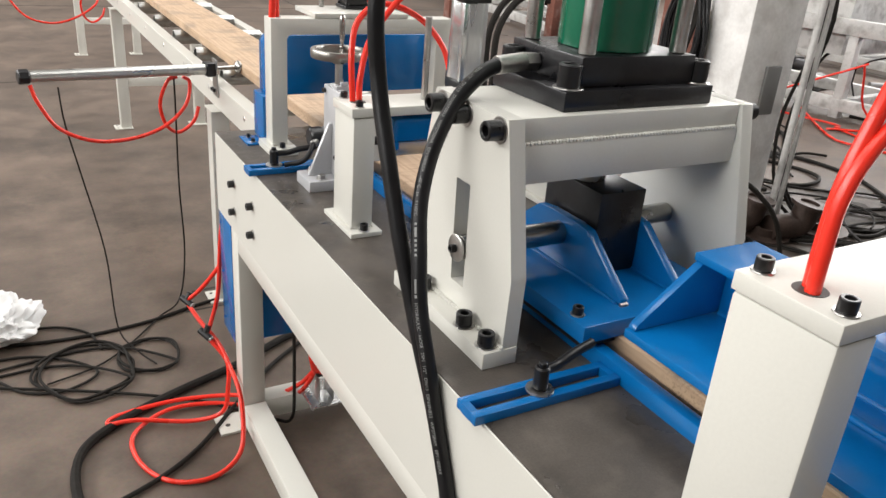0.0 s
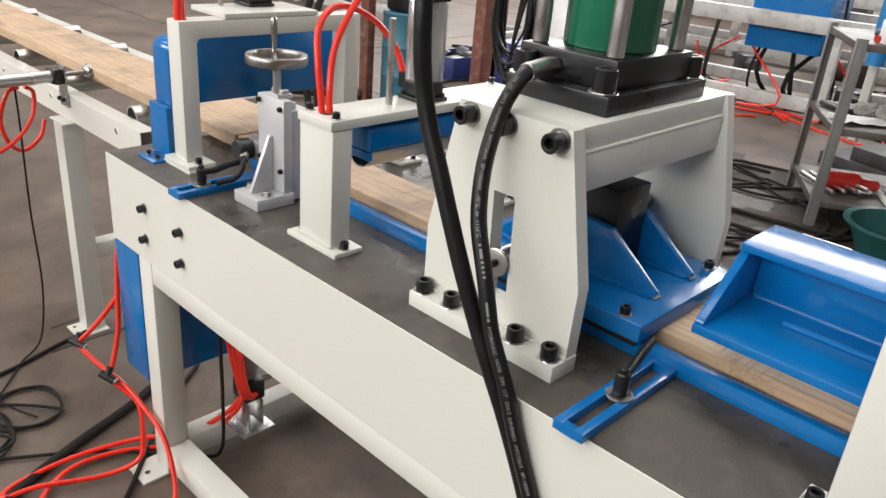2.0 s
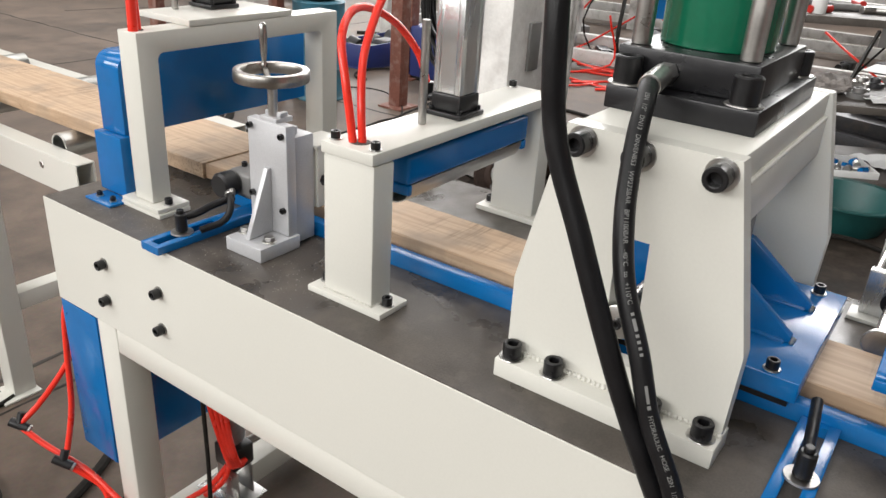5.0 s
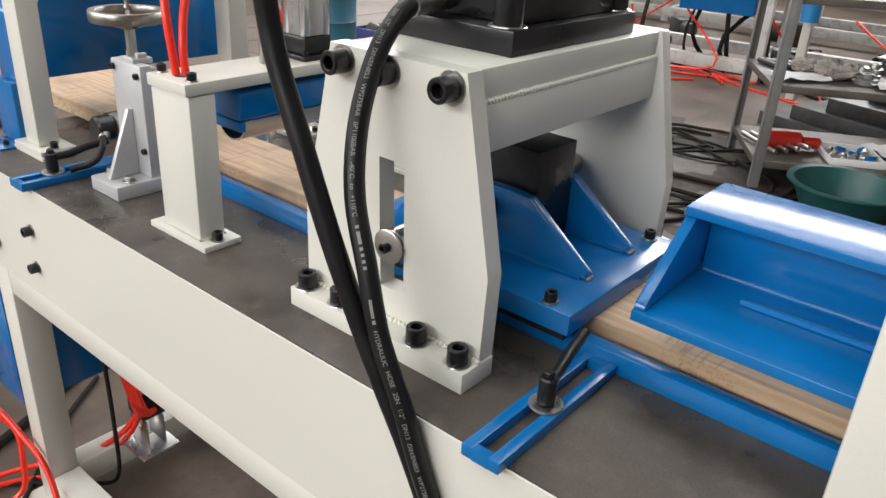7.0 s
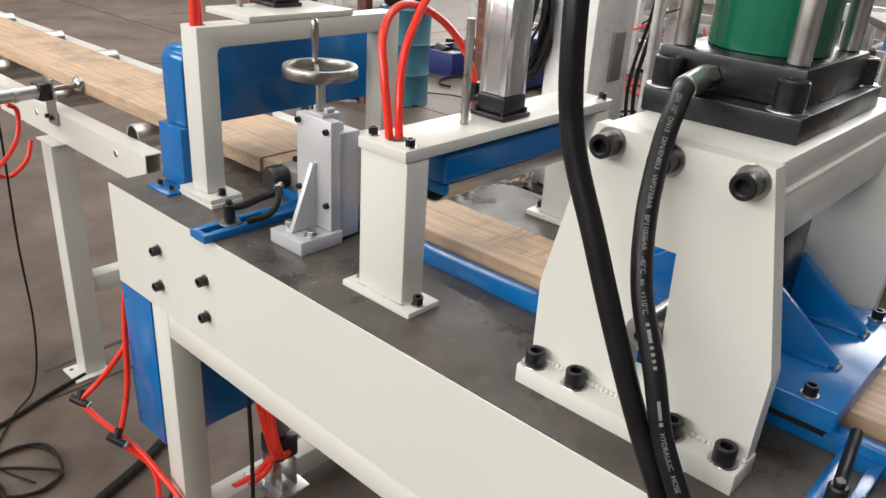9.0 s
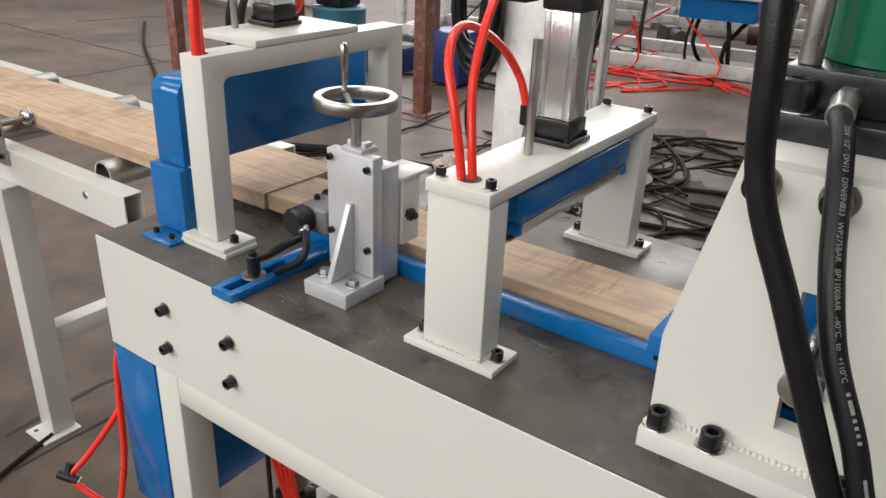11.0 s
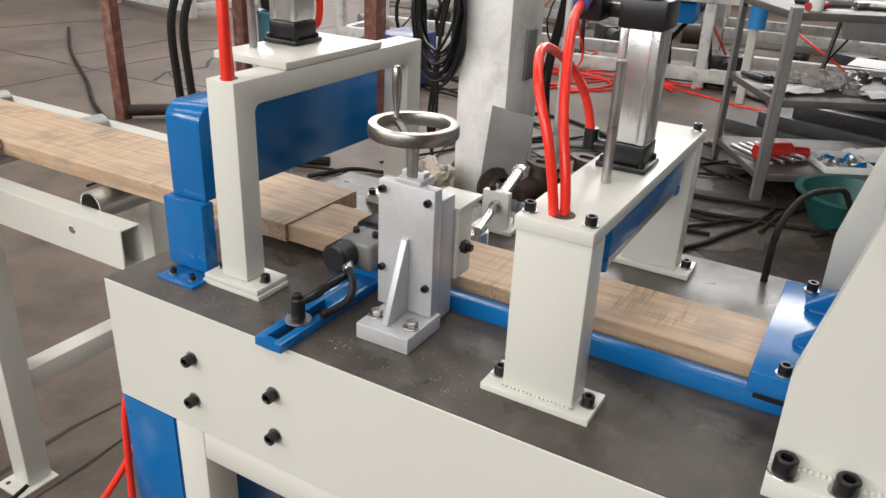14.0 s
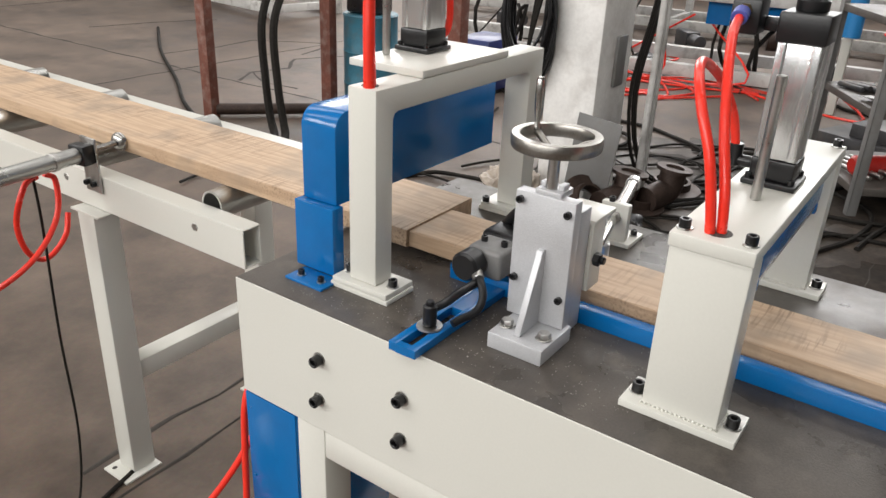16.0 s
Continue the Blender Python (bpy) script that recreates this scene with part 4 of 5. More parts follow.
part("collar", cyl((0.7055, 1.283, 1.218), (0.692, 1.282, 1.213), 0.0095, 16), material("violet_collar", (0.07, 0.09, 0.33), 0.45), ac, "blue push-in collar")
ac.location.z += 0.004
solo("guide_rod", cyl((0.676, 1.220, 1.0202), (0.676, 1.220, 1.165), 0.006), ZINC, "slim steel guide rod standing on the portal", "guide rod", (0.676, 1.22, 1.0202), group="guide rods")
air_cylinder(0.765, 1.774, 1.1065, 0.20)
solo("guide_rod", cyl((0.690, 1.787, 1.1065), (0.690, 1.787, 1.27), 0.006), ZINC, "slim steel guide rod standing on the gate", "guide rod", (0.69, 1.787, 1.1065), group="guide rods")


def red_tube(pts, r=0.0056, label="bright red polyurethane air tube", n=10, k=7):
    return solo("air_tube", tube(pts, r, n, k), REDTUBE, label, "air tube", pts[0], group="red air tubes")


red_tube([(0.541, 1.228, 1.005), (0.540, 1.234, 1.05), (0.543, 1.246, 1.10), (0.560, 1.268, 1.145), (0.60, 1.288, 1.172), (0.65, 1.298, 1.172), (0.705, 1.292, 1.145), (0.742, 1.28, 1.10), (0.757, 1.272, 1.052)], label="red air tube looping to the clamp cylinder")
red_tube([(0.549, 1.219, 1.005), (0.551, 1.225, 1.06), (0.575, 1.244, 1.12), (0.622, 1.264, 1.170), (0.665, 1.278, 1.203), (0.693, 1.282, 1.217)], label="red air tube leading to the speed valve")
red_tube([(0.555, 1.690, 1.07), (0.555, 1.691, 1.10), (0.556, 1.694, 1.16), (0.566, 1.700, 1.23), (0.59, 1.71, 1.34), (0.66, 1.73, 1.42)], 0.008, "red air tube rising from the saw gate").location += Vector((-0.002, 0.012, 0.012))
red_tube([(0.544, 1.683, 1.07), (0.546, 1.685, 1.10), (0.552, 1.690, 1.165), (0.565, 1.697, 1.25), (0.60, 1.70, 1.38), (0.68, 1.72, 1.45)], 0.008, "red air tube rising from the saw gate").location += Vector((-0.002, 0.012, 0.012))
red_tube([(0.788, 1.752, 1.115), (0.800, 1.748, 1.115), (0.808, 1.744, 1.125), (0.809, 1.742, 1.16), (0.80, 1.744, 1.22), (0.77, 1.75, 1.33)], label="red air tube at the saw gate cylinder").location += Vector((-0.002, 0.012, 0.012))
red_tube([(0.541, 0.318, 1.07), (0.541, 0.319, 1.12), (0.545, 0.320, 1.165), (0.556, 0.320, 1.205), (0.58, 0.320, 1.26), (0.63, 0.32, 1.33)], 0.0062, "red air tube rising from the near portal")
red_tube([(0.533, 0.310, 1.07), (0.535, 0.312, 1.12), (0.541, 0.314, 1.165), (0.560, 0.312, 1.205), (0.60, 0.31, 1.235), (0.68, 0.32, 1.25)], 0.0062, "red air tube rising from the near portal")

# ---- compact side cylinder beyond the press ----
side = thing("side_cylinder", "compact cream air cylinder with tie rods and chrome rod", "air cylinder", (1.05, 0.625, ZT), group="air cylinders")
part("bracket", box(1.0, 1.045, 0.572, 0.678, ZT, ZT + 0.006, 0.001), CREAM, side)
part("front_head", box(1.020, 1.038, 0.583, 0.667, 0.7985, 0.868, 0.002), ALU, side)
part("rear_head", box(1.155, 1.173, 0.583, 0.667, 0.7985, 0.868, 0.002), ALU, side)
part("barrel", cyl((1.0385, 0.625, 0.833), (1.1545, 0.625, 0.833), 0.028, 32), PAPER, side, "white barrel")
for y in (0.591, 0.659):
    for z in (0.807, 0.860):
        part("tie_rod", cyl((1.0385, y, z), (1.1545, y, z), 0.004, 12), CHROME, side)
part("rod_seal", cyl((1.0195, 0.625, 0.833), (0.998, 0.625, 0.833), 0.017, 24), PLASTIC, side)
part("rod", cyl((0.9975, 0.625, 0.833), (0.88, 0.625, 0.828), 0.0095, 20), CHROME, side)
part("pad", cyl((0.8795, 0.625, 0.828), (0.872, 0.625, 0.828), 0.02, 24), ZINC, side)
side.location += Vector((-0.028, -0.026, 0))

# ---- pusher on the conveyor ----
pz = 0.822
pusher = thing("pusher_cylinder", "long round steel pusher cylinder clamped to the conveyor", "pusher cylinder", (0.58, 2.41, 0.75))
pa, pb = Vector((0.06, 2.318, pz + .01)), Vector((0.555, 2.404, pz))
part("barrel", cyl(pa, pb, 0.0165, 28), STEELROLL, pusher)
dv = (pb - pa).normalized()
part("end_cap", cyl(pa - dv * 0.03, pa - dv * .0005, 0.021, 8, .003), PLASTIC, pusher, "black end cap")
part("head_cap", turned(box(-0.014, 0.014, -0.021, 0.021, -0.021, 0.021, 0.003), Matrix.Translation(pb + dv * 0.0146) @ Matrix.Rotation(math.atan2(dv.y, dv.x), 4, "Z")), PLASTIC, pusher, "black head block")
part("clamp_band", cyl(pb - dv * 0.06, pb - dv * .048, 0.0185, 24), ZINC, pusher)
br = part("mounting_bracket", box(0.586, 0.5915, 2.385, 2.437, 0.735, 0.852, 0.001), ZINC, pusher, "zinc-plated bracket")
bolt(br, (0.586, 2.40, 0.755), (-1, 0, 0), 0.006)
bolt(br, (0.586, 2.424, 0.755), (-1, 0, 0), 0.006)
part("rod", cyl((0.5925, 2.411, pz), (0.655, 2.422, pz), 0.007), CHROME, pusher)
part("push_pad", lathe([(0, 0), (0.010, 0), (0.019, 0.006), (0.021, 0.010), (0.021, 0.014), (0.018, 0.017), (0, 0.018)], (0.6555, 2.422, pz), (1, 0.17, 0), 28), CHROME, pusher)
pusher.location += Vector((0.012, 0.085, 0.0))
red_tube([(0.07, 2.31, 0.81), (0.085, 2.30, 0.76), (0.13, 2.30, 0.685), (0.22, 2.31, 0.64), (0.33, 2.33, 0.635), (0.43, 2.36, 0.66), (0.50, 2.39, 0.715), (0.52, 2.41, 0.78), (0.50, 2.41, 0.80)], 0.0058, "red air tube hanging under the pusher").location.y += 0.085
red_tube([(0.55, 2.44, 0.695), (0.53, 2.43, 0.65), (0.48, 2.42, 0.62), (0.44, 2.41, 0.65), (0.425, 2.40, 0.72), (0.45, 2.395, 0.79), (0.48, 2.40, 0.802)], 0.0058, "red air tube curled by the conveyor leg").location.y += 0.085
solo("sensor_wire", tube([(0.47, 2.395, 0.80), (0.468, 2.39, 0.70), (0.465, 2.40, 0.45), (0.47, 2.41, 0.2), (0.44, 2.40, 0.03), (0.36, 2.34, 0.006), (0.25, 2.2, 0.006), (0.14, 2.1, 0.006), (0.0, 2.05, 0.006)], 0.0028, 8), CABLE, "thin grey sensor wire hanging to the floor", "wire", (0.0, 2.05, 0), group="loose cables").location.y += 0.085
solo("sensor_wire", tube([(0.14, 2.32, 0.80), (0.145, 2.31, 0.70), (0.17, 2.30, 0.55), (0.21, 2.27, 0.3), (0.22, 2.24, 0.05), (0.26, 2.15, 0.005), (0.30, 2.05, 0.005)], 0.0025, 8), CABLE, "thin grey sensor wire hanging to the floor", "wire", (0.30, 2.05, 0), group="loose cables").location.y += 0.085

# ---- air service unit and tubes below the table ----
unit = thing("air_service_unit", "grey air filter unit on a bare metal plate", "air filter", (0.66, 1.69, 0.0905))
part("foot_plate", box(0.610, 0.700, 1.615, 1.745, 0.0905, 0.0955, 0.001), ALU, unit)
part("bracket", join(box(0.636, 0.640, 1.635, 1.70, 0.096, 0.17, 0.0008), box(0.676, 0.680, 1.635, 1.70, 0.096, 0.17, 0.0008)), ZINC, unit)
part("body", box(0.634, 0.690, 1.640, 1.705, 0.1705, 0.225, 0.006), PLASTIC, unit, "black valve body")
part("bowl", lathe([(0, 0), (0.018, 0.0), (0.026, 0.012), (0.028, 0.03), (0.028, 0.12), (0.024, 0.13), (0, 0.13)], (0.662, 1.674, 0.2255), n=28), material("smoky_plastic_bowl", (0.30, 0.30, 0.31), 0.25), unit, "smoky grey filter bowl")
part("fitting", cyl((0.690, 1.66, 0.215), (0.715, 1.65, 0.222), 0.009, 16), ZINC, unit)
for k in range(4):
    o = 0.012 * k
    red_tube([(0.60 + o, 1.70 - o, 0.58), (0.605 + o * .8, 1.69, 0.44), (0.612 + o * .6, 1.675 - o * .4, 0.34), (0.617 + o * .3, 1.655 - o * .5, 0.26), (0.622 + o * .6, 1.635, 0.205 - o * .3), (0.645 + o * .5, 1.637, 0.195)], 0.006, "red air tube feeding the filter unit")
red_tube([(0.56, 1.905, 0.56), (0.50, 1.910, 0.48), (0.455, 1.930, 0.40), (0.41, 1.962, 0.325), (0.374, 1.984, 0.283)], 0.006, "red air tube leading to a black coupling")
red_tube([(0.374, 1.980, 0.280), (0.395, 1.93, 0.245), (0.428, 1.85, 0.205), (0.436, 1.775, 0.178), (0.440, 1.705, 0.150), (0.436, 1.655, 0.10), (0.415, 1.60, 0.035), (0.36, 1.565, 0.010), (0.29, 1.558, 0.008), (0.22, 1.60, 0.008), (0.178, 1.695, 0.008), (0.184, 1.80, 0.010), (0.28, 1.87, 0.014), (0.40, 1.86, 0.012), (0.52, 1.80, 0.010), (0.60, 1.74, 0.06), (0.615, 1.66, 0.15), (0.634, 1.65, 0.20)], 0.0062, "long red air tube looped on the floor")
red_tube([(0.50, 1.905, 0.60), (0.465, 1.900, 0.55), (0.452, 1.896, 0.46), (0.440, 1.890, 0.34), (0.412, 1.881, 0.25), (0.397, 1.878, 0.229)], 0.006, "red air tube leading to a black coupling")
red_tube([(0.397, 1.874, 0.226), (0.42, 1.85, 0.20), (0.440, 1.815, 0.165), (0.432, 1.785, 0.11), (0.41, 1.77, 0.04), (0.33, 1.80, 0.012), (0.20, 1.845, 0.022), (0.13, 1.86, 0.018), (0.16, 1.89, 0.018), (0.30, 1.90, 0.020), (0.44, 1.87, 0.022), (0.55, 1.78, 0.05), (0.60, 1.69, 0.13), (0.632, 1.66, 0.185)], 0.0062, "long red air tube looped on the floor")
for p, d in (((0.374, 1.984, 0.282), (0.5, -0.8, -0.35)), ((0.397, 1.878, 0.228), (0.5, -0.75, -0.4))):
    c = thing("tube_coupling", "black plastic push-in tube coupling", "coupling", p, group="tube couplings")
    q = Vector(p)
    e = Vector(d).normalized() * 0.02
    part("body", cyl(q - e, q + e, 0.0095, 16), PLASTIC, c)
    part("branch", cyl(q, q + Vector((0.012, 0.004, 0.024)), 0.0085, 16), PLASTIC, c)
    part("ring", cyl(q + e, q + e * 1.25, 0.0082, 16), ZINC, c)


def cable(pts, r=0.005, label="dusty black cable lying on the floor", k=6, n=8):
    return solo("floor_cable", tube(pts, r, n, k), CABLE, label, "cable", pts[0], group="loose cables")


cable([(0.62, 1.70, 0.60), (0.585, 1.66, 0.52), (0.57, 1.64, 0.40), (0.57, 1.64, 0.2), (0.57, 1.66, 0.05), (0.54, 1.72, 0.012), (0.47, 1.80, 0.008), (0.36, 1.90, 0.008), (0.20, 2.0, 0.008), (0.05, 2.08, 0.008), (-0.2, 2.2, 0.008)], 0.0045, "thin black cable dropping from the table")
cable([(0.75, 2.1, 0.008), (0.60, 1.98, 0.008), (0.45, 1.82, 0.008), (0.30, 1.66, 0.009), (0.12, 1.56, 0.009), (-0.2, 1.46, 0.009)], 0.0065)
cable([(0.9, 2.2, 0.013), (0.7, 2.13, 0.013), (0.52, 2.03, 0.013), (0.32, 1.95, 0.013), (0.16, 1.87, 0.013), (0.06, 1.78, 0.013), (0.03, 1.64, 0.013), (0.06, 1.5, 0.013), (0.2, 1.3, 0.013)], 0.012, "thick grey hose lying on the floor")
for cx, cy, r0, n in ((0.11, 2.17, 0.135, 3), (0.29, 2.19, 0.085, 2), (0.0, 2.28, 0.16, 1)):
    rng = random.Random(int(cx * 100) + 5)
    pts = []
    for i in range(n * 10):
        a = 2 * math.pi * i / 10
        rr = r0 * rng.uniform(0.86, 1.12)
        pts.append((cx + rr * math.cos(a), cy + rr * 1.15 * math.sin(a), 0.006 + 0.004 * (i // 10)))
    pts += [(pts[-1][0] - 0.2, pts[-1][1] + 0.15, 0.006), (pts[-1][0] - 0.6, pts[-1][1] + 0.1, 0.006)]
    cable(pts, 0.0042, "coil of thin grey cable on the floor")
cable([(0.62, 2.5, 0.006), (0.48, 2.46, 0.006), (0.30, 2.40, 0.006), (0.06, 2.38, 0.006), (-0.2, 2.42, 0.006)], 0.006)

# ---- floor joints and cracks ----
jm = material("joint_dirt", (0.045, 0.038, 0.032), 0.9, grain=90, vary=0.2)


def crack(pts, w, seed):
    """A narrow ragged strip of dirt standing in a joint."""
    rng = random.Random(seed)
    bm = bmesh.new()
    prev = None
    for a, c in zip(pts, pts[1:]):
        a, c = Vector((*a, 0)), Vector((*c, 0))
        n = max(2, int((c - a).length / 0.12))
        s = (c - a).normalized().cross(Vector((0, 0, 1)))
        for i in range(n + 1):
            p = a.lerp(c, i / n) + s * rng.uniform(-0.012, 0.012)
            ww = w * rng.uniform(0.4, 1.3)
            cur = [bm.verts.new(p + s * ww + Vector((0, 0, 0.0005))), bm.verts.new(p + Vector((0, 0, 0.0035))), bm.verts.new(p - s * ww + Vector((0, 0, 0.0005)))]
            if prev:
                bm.faces.new((prev[0], prev[1], cur[1], cur[0]))
                bm.faces.new((prev[1], prev[2], cur[2], cur[1]))
            prev = cur
    return bm


joints = join(crack([(3.6, -6), (3.6, 15)], 0.012, 1), crack([(HX0, 6.2), (13.5, 6.2)], 0.012, 2), crack([(HX0, 1.2), (13.5, 1.2)], 0.008, 3), crack([(-2.4, -6), (-2.4, 15)], 0.012, 4),
              crack([(8.6, -6), (8.6, 15)], 0.012, 5), crack([(3.62, 5.6), (3.9, 5.75), (4.2, 5.66), (4.5, 5.9), (4.9, 5.7)], 0.016, 6), crack([(3.9, 5.75), (3.7, 5.4), (3.75, 5.1)], 0.014, 7), crack([(HX0, 10.2), (13.5, 10.2)], 0.012, 8),
              crack([(0.5, 2.58), (1.2, 2.60), (2.2, 2.61)], 0.009, 9), crack([(0.45, 2.44), (1.2, 2.47), (2.0, 2.50)], 0.007, 10),
              crack([(4.16, 8.4), (4.6, 8.3), (5.2, 8.12), (5.4, 7.97)], 0.014, 11), crack([(3.85, 6.82), (4.4, 6.75), (4.85, 6.8), (5.3, 6.16), (4.68, 5.99)], 0.014, 12))
solo("floor_joints", joints, jm, "dark dirt-filled joints and cracks in the concrete", "floor joint", kind="stuff")

# ---- column with its clutter ----
before = set(scene.objects)
colmn = thing("column", "dirty white painted concrete column with chipped foot", "column", (3.4, 2.53, 0), kind="structure")
part("shaft", box(3.2, 3.55, 2.40, 2.655, 0, HZ, 0.008), OLDPAINT, colmn)
part("switch_box", box(3.36, 3.46, 2.385, 2.4195, 0.55, 0.78, 0.004), GREYMETAL, colmn, "grey switch box")
solo("steel_sheet", turned(box(-0.003, 0.003, -0.108, 0.108, 0, 0.36, 0.0008), pose(3.196, 2.395, 0.085, 6, 0, 0)), GREYMETAL, "bent grey steel sheet fixed to the column", "steel sheet", (3.196, 2.395, 0.085))
solo("steel_pole", cyl((3.415, 2.225, 0), (3.415, 2.225, 3.2), 0.016, 24), MACHWHITE, "pale round steel pole beside the column", "pole", (3.415, 2.225, 0))
solo("steel_pole", box(3.445, 3.463, 2.205, 2.223, 0.0, 2.6, 0.002), MACHWHITE, "pale square steel bar standing by the column", "pole", (3.47, 2.215, 0))
coil = thing("cable_coil", "coil of black cable hung on the column", "cable coil", (3.17, 2.72, 0.9))
rng = random.Random(12)
part("hook", cyl((3.2, 2.70, 1.16), (3.10, 2.70, 1.17), 0.008), ZINC, coil)
for k in range(12):
    pts = []
    w, h = rng.uniform(0.09, 0.14), rng.uniform(0.24, 0.34)
    ox = rng.uniform(-0.05, 0.02)
    for i in range(13):
        a = 2 * math.pi * i / 12
        pts.append((3.17 + ox + rng.uniform(-.008, .008), 2.74 + w * math.sin(a) + rng.uniform(-.01, .01), 1.0 + rng.uniform(-.01, .01) - (h - 0.15) + h * math.cos(a) * 0.9))
    part("loop", tube(pts, rng.uniform(0.006, 0.009), 8, 4), RUBBER, coil)
for k in range(3):
    cable([(3.17, 2.68 - k * 0.03, 1.6), (3.16, 2.70 - k * 0.02, 1.1), (3.14, 2.73, 0.7), (3.15, 2.74 + k * .02, 0.35), (3.12, 2.78, 0.04), (3.0 - k * 0.2, 2.9 + k * 0.1, 0.01), (2.8, 3.2, 0.01)], 0.008, "black cable hanging down the column")
for k, (px, py) in enumerate(((3.52, 2.38), (3.57, 2.37), (3.62, 2.40))):
    cable([(px + .1, py - .05, 2.2), (px, py, 1.5), (px + 0.06, py - 0.06, 1.0), (px - 0.03, py - 0.03, 0.5), (px + 0.05, py - 0.1, 0.1), (px + 0.3, py - 0.3, 0.01), (px + 0.9, py - 0.4 - .2 * k, 0.01)], 0.009, "black cable hanging beside the pole")
bag = material("dusty_plastic_bag", (0.42, 0.36, 0.30), 0.5, grain=40, vary=0.2, blotch=12, bvary=0.35)


def lump(name, c, r, mat, label, category, seed, flat=0.7):
    bm = bmesh.new()
    bmesh.ops.create_icosphere(bm, subdivisions=5, radius=1)
    for v in bm.verts:
        q = v.co.normalized()
        k = 1 + 0.35 * noise.noise(q * 2.1 + Vector((seed, 0, 0))) + 0.15 * noise.noise(q * 6 + Vector((0, seed, 0)))
        v.co = Vector((q.x * r * k, q.y * r * k, max(0, (q.z * flat + flat * 0.85)) * r * k))
    bmesh.ops.translate(bm, verts=bm.verts, vec=c)
    return solo(name, bm, mat, label, category, c)


lump("scrap_bag", (3.03, 2.70, 0), 0.13, bag, "crumpled dusty plastic bag on the floor", "bag", 3.0)
lump("scrap_bag", (2.75, 2.62, 0), 0.10, bag, "crumpled dusty plastic bag on the floor", "bag", 8.0)
RUSTY = material("rusty_iron", (0.05, 0.032, 0.025), 0.55, metal=0.4, grain=90, vary=0.25, blotch=12, bvary=0.35, bump=0.08)


def flange(x, y, z, r, tilt, lab="rusty iron pipe flange lying by the column"):
    bm = lathe([(r * .55, 0), (r, 0), (r, 0.02), (r * .65, 0.024), (r * .62, 0.06), (r * .52, 0.06), (r * .52, 0), (r * .55, 0)], (0, 0, 0), n=28)
    return solo("pipe_flange", turned(bm, pose(x, y, z, *tilt)), RUSTY, lab, "pipe flange", (x, y, 0), group="pipe flanges")


flange(3.12, 2.36, 0.06, 0.13, (50, -30, 0))
flange(3.05, 2.25, 0.01, 0.14, (4, 3, 0))
flange(3.35, 2.18, 0.02, 0.12, (8, -6, 0))
flange(3.70, 2.15, 0.01, 0.15, (3, 0, 0))
for x, y, lab in ((3.22, 2.26, "rusty iron pipe elbow lying by the column"), (3.42, 2.12, "dark iron pipe elbow lying on the floor")):
    el = thing("pipe_elbow", lab, "pipe elbow", (x, y, 0), group="pipe elbows")
    part("bend", tube([(x - 0.10, y + 0.02, 0.07), (x - 0.03, y, 0.075), (x + 0.05, y - 0.03, 0.10), (x + 0.07, y - 0.04, 0.19)], 0.062, 20, 6), RUSTY, el)
    part("end_flange", lathe([(0.045, 0), (0.085, 0), (0.085, 0.016), (0.045, 0.016), (0.045, 0)], (x + 0.071, y - 0.04, 0.185), (0.1, -0.1, 1), 28), RUSTY, el)
lump("iron_scrap", (2.9, 2.12, 0), 0.14, DARKSTEEL, "lump of dark iron scrap by the column", "scrap", 15.0, 0.5)

# the column and all that lies about it, set out from the column's own corner
for ob in set(scene.objects) - before:
    if not ob.parent:
        ob.location += Vector((-0.23, 0.035, 0))

# ---- red-brown stand and barrel ----
stand = thing("steel_stand", "rusty red-brown steel stand", "stand", (2.2, 3.5, 0))
for x, y in ((2.84, 4.94), (3.36, 4.42)):
    part("post", box(x - 0.032, x + 0.032, y - 0.04, y + 0.04, 0, 1.6, 0.003), RUST, stand)
part("cross_bar", cyl((2.862, 4.918, 0.05), (3.338, 4.442, 0.05), 0.036, 20), RUSTY, stand)
part("top_bar", turned(box(-0.03, 0.03, -0.42, 0.42, 1.6005, 1.67, 0.003), pose(3.10, 4.68, 0, 0, 0, 45)), RUST, stand)
for x, y in ((3.75, 3.70), (4.5, 4.2)):
    p = thing("steel_post", "rusty red-brown square steel post", "post", (x, y, 0), group="steel posts")
    part("shaft", box(x, x + 0.09, y, y + 0.09, 0, 2.2, 0.003), RUST, p)
    part("foot", box(x - 0.05, x + 0.14, y - 0.05, y + 0.14, 0, 0.012, 0.001), RUST, p)
BLUEDRUM = material("dull_blue_drum", (0.03, 0.14, 0.20), 0.5, grain=60, vary=0.08, blotch=6, bvary=0.25, dirt=(0.12, 0.10, 0.08), dirt_amount=0.4)
drum = thing("steel_drum", "dull blue steel drum on the floor", "drum", (3.6, 4.3, 0))
part("shell", lathe([(0, 0), (0.17, 0), (0.175, .01), (0.17, .02), (0.17, .20), (0.176, .21), (0.17, .22), (0.17, .40), (0.176, .41), (0.17, .42), (0.17, .62), (0.175, .63), (0.165, .64), (0, .63)], (3.6, 4.28, 0), n=40), BLUEDRUM, drum)
part("pump_head", box(3.5, 3.7, 4.18, 4.40, 0.6401, 0.80, 0.02), BLACK, drum, "black pump head")
for k in range(2):
    cable([(3.5, 4.35 + k * .1, 0.75), (3.2, 4.5 + k * .12, 0.85), (2.95, 4.45 + k * .1, 0.65), (2.9, 4.4 + k * 0.1, 0.3), (2.85, 4.3 + k * .1, 0.02), (2.6, 4.0, 0.02), (2.9, 3.4, 0.02)], 0.024, "thick grey hose hanging to the floor")
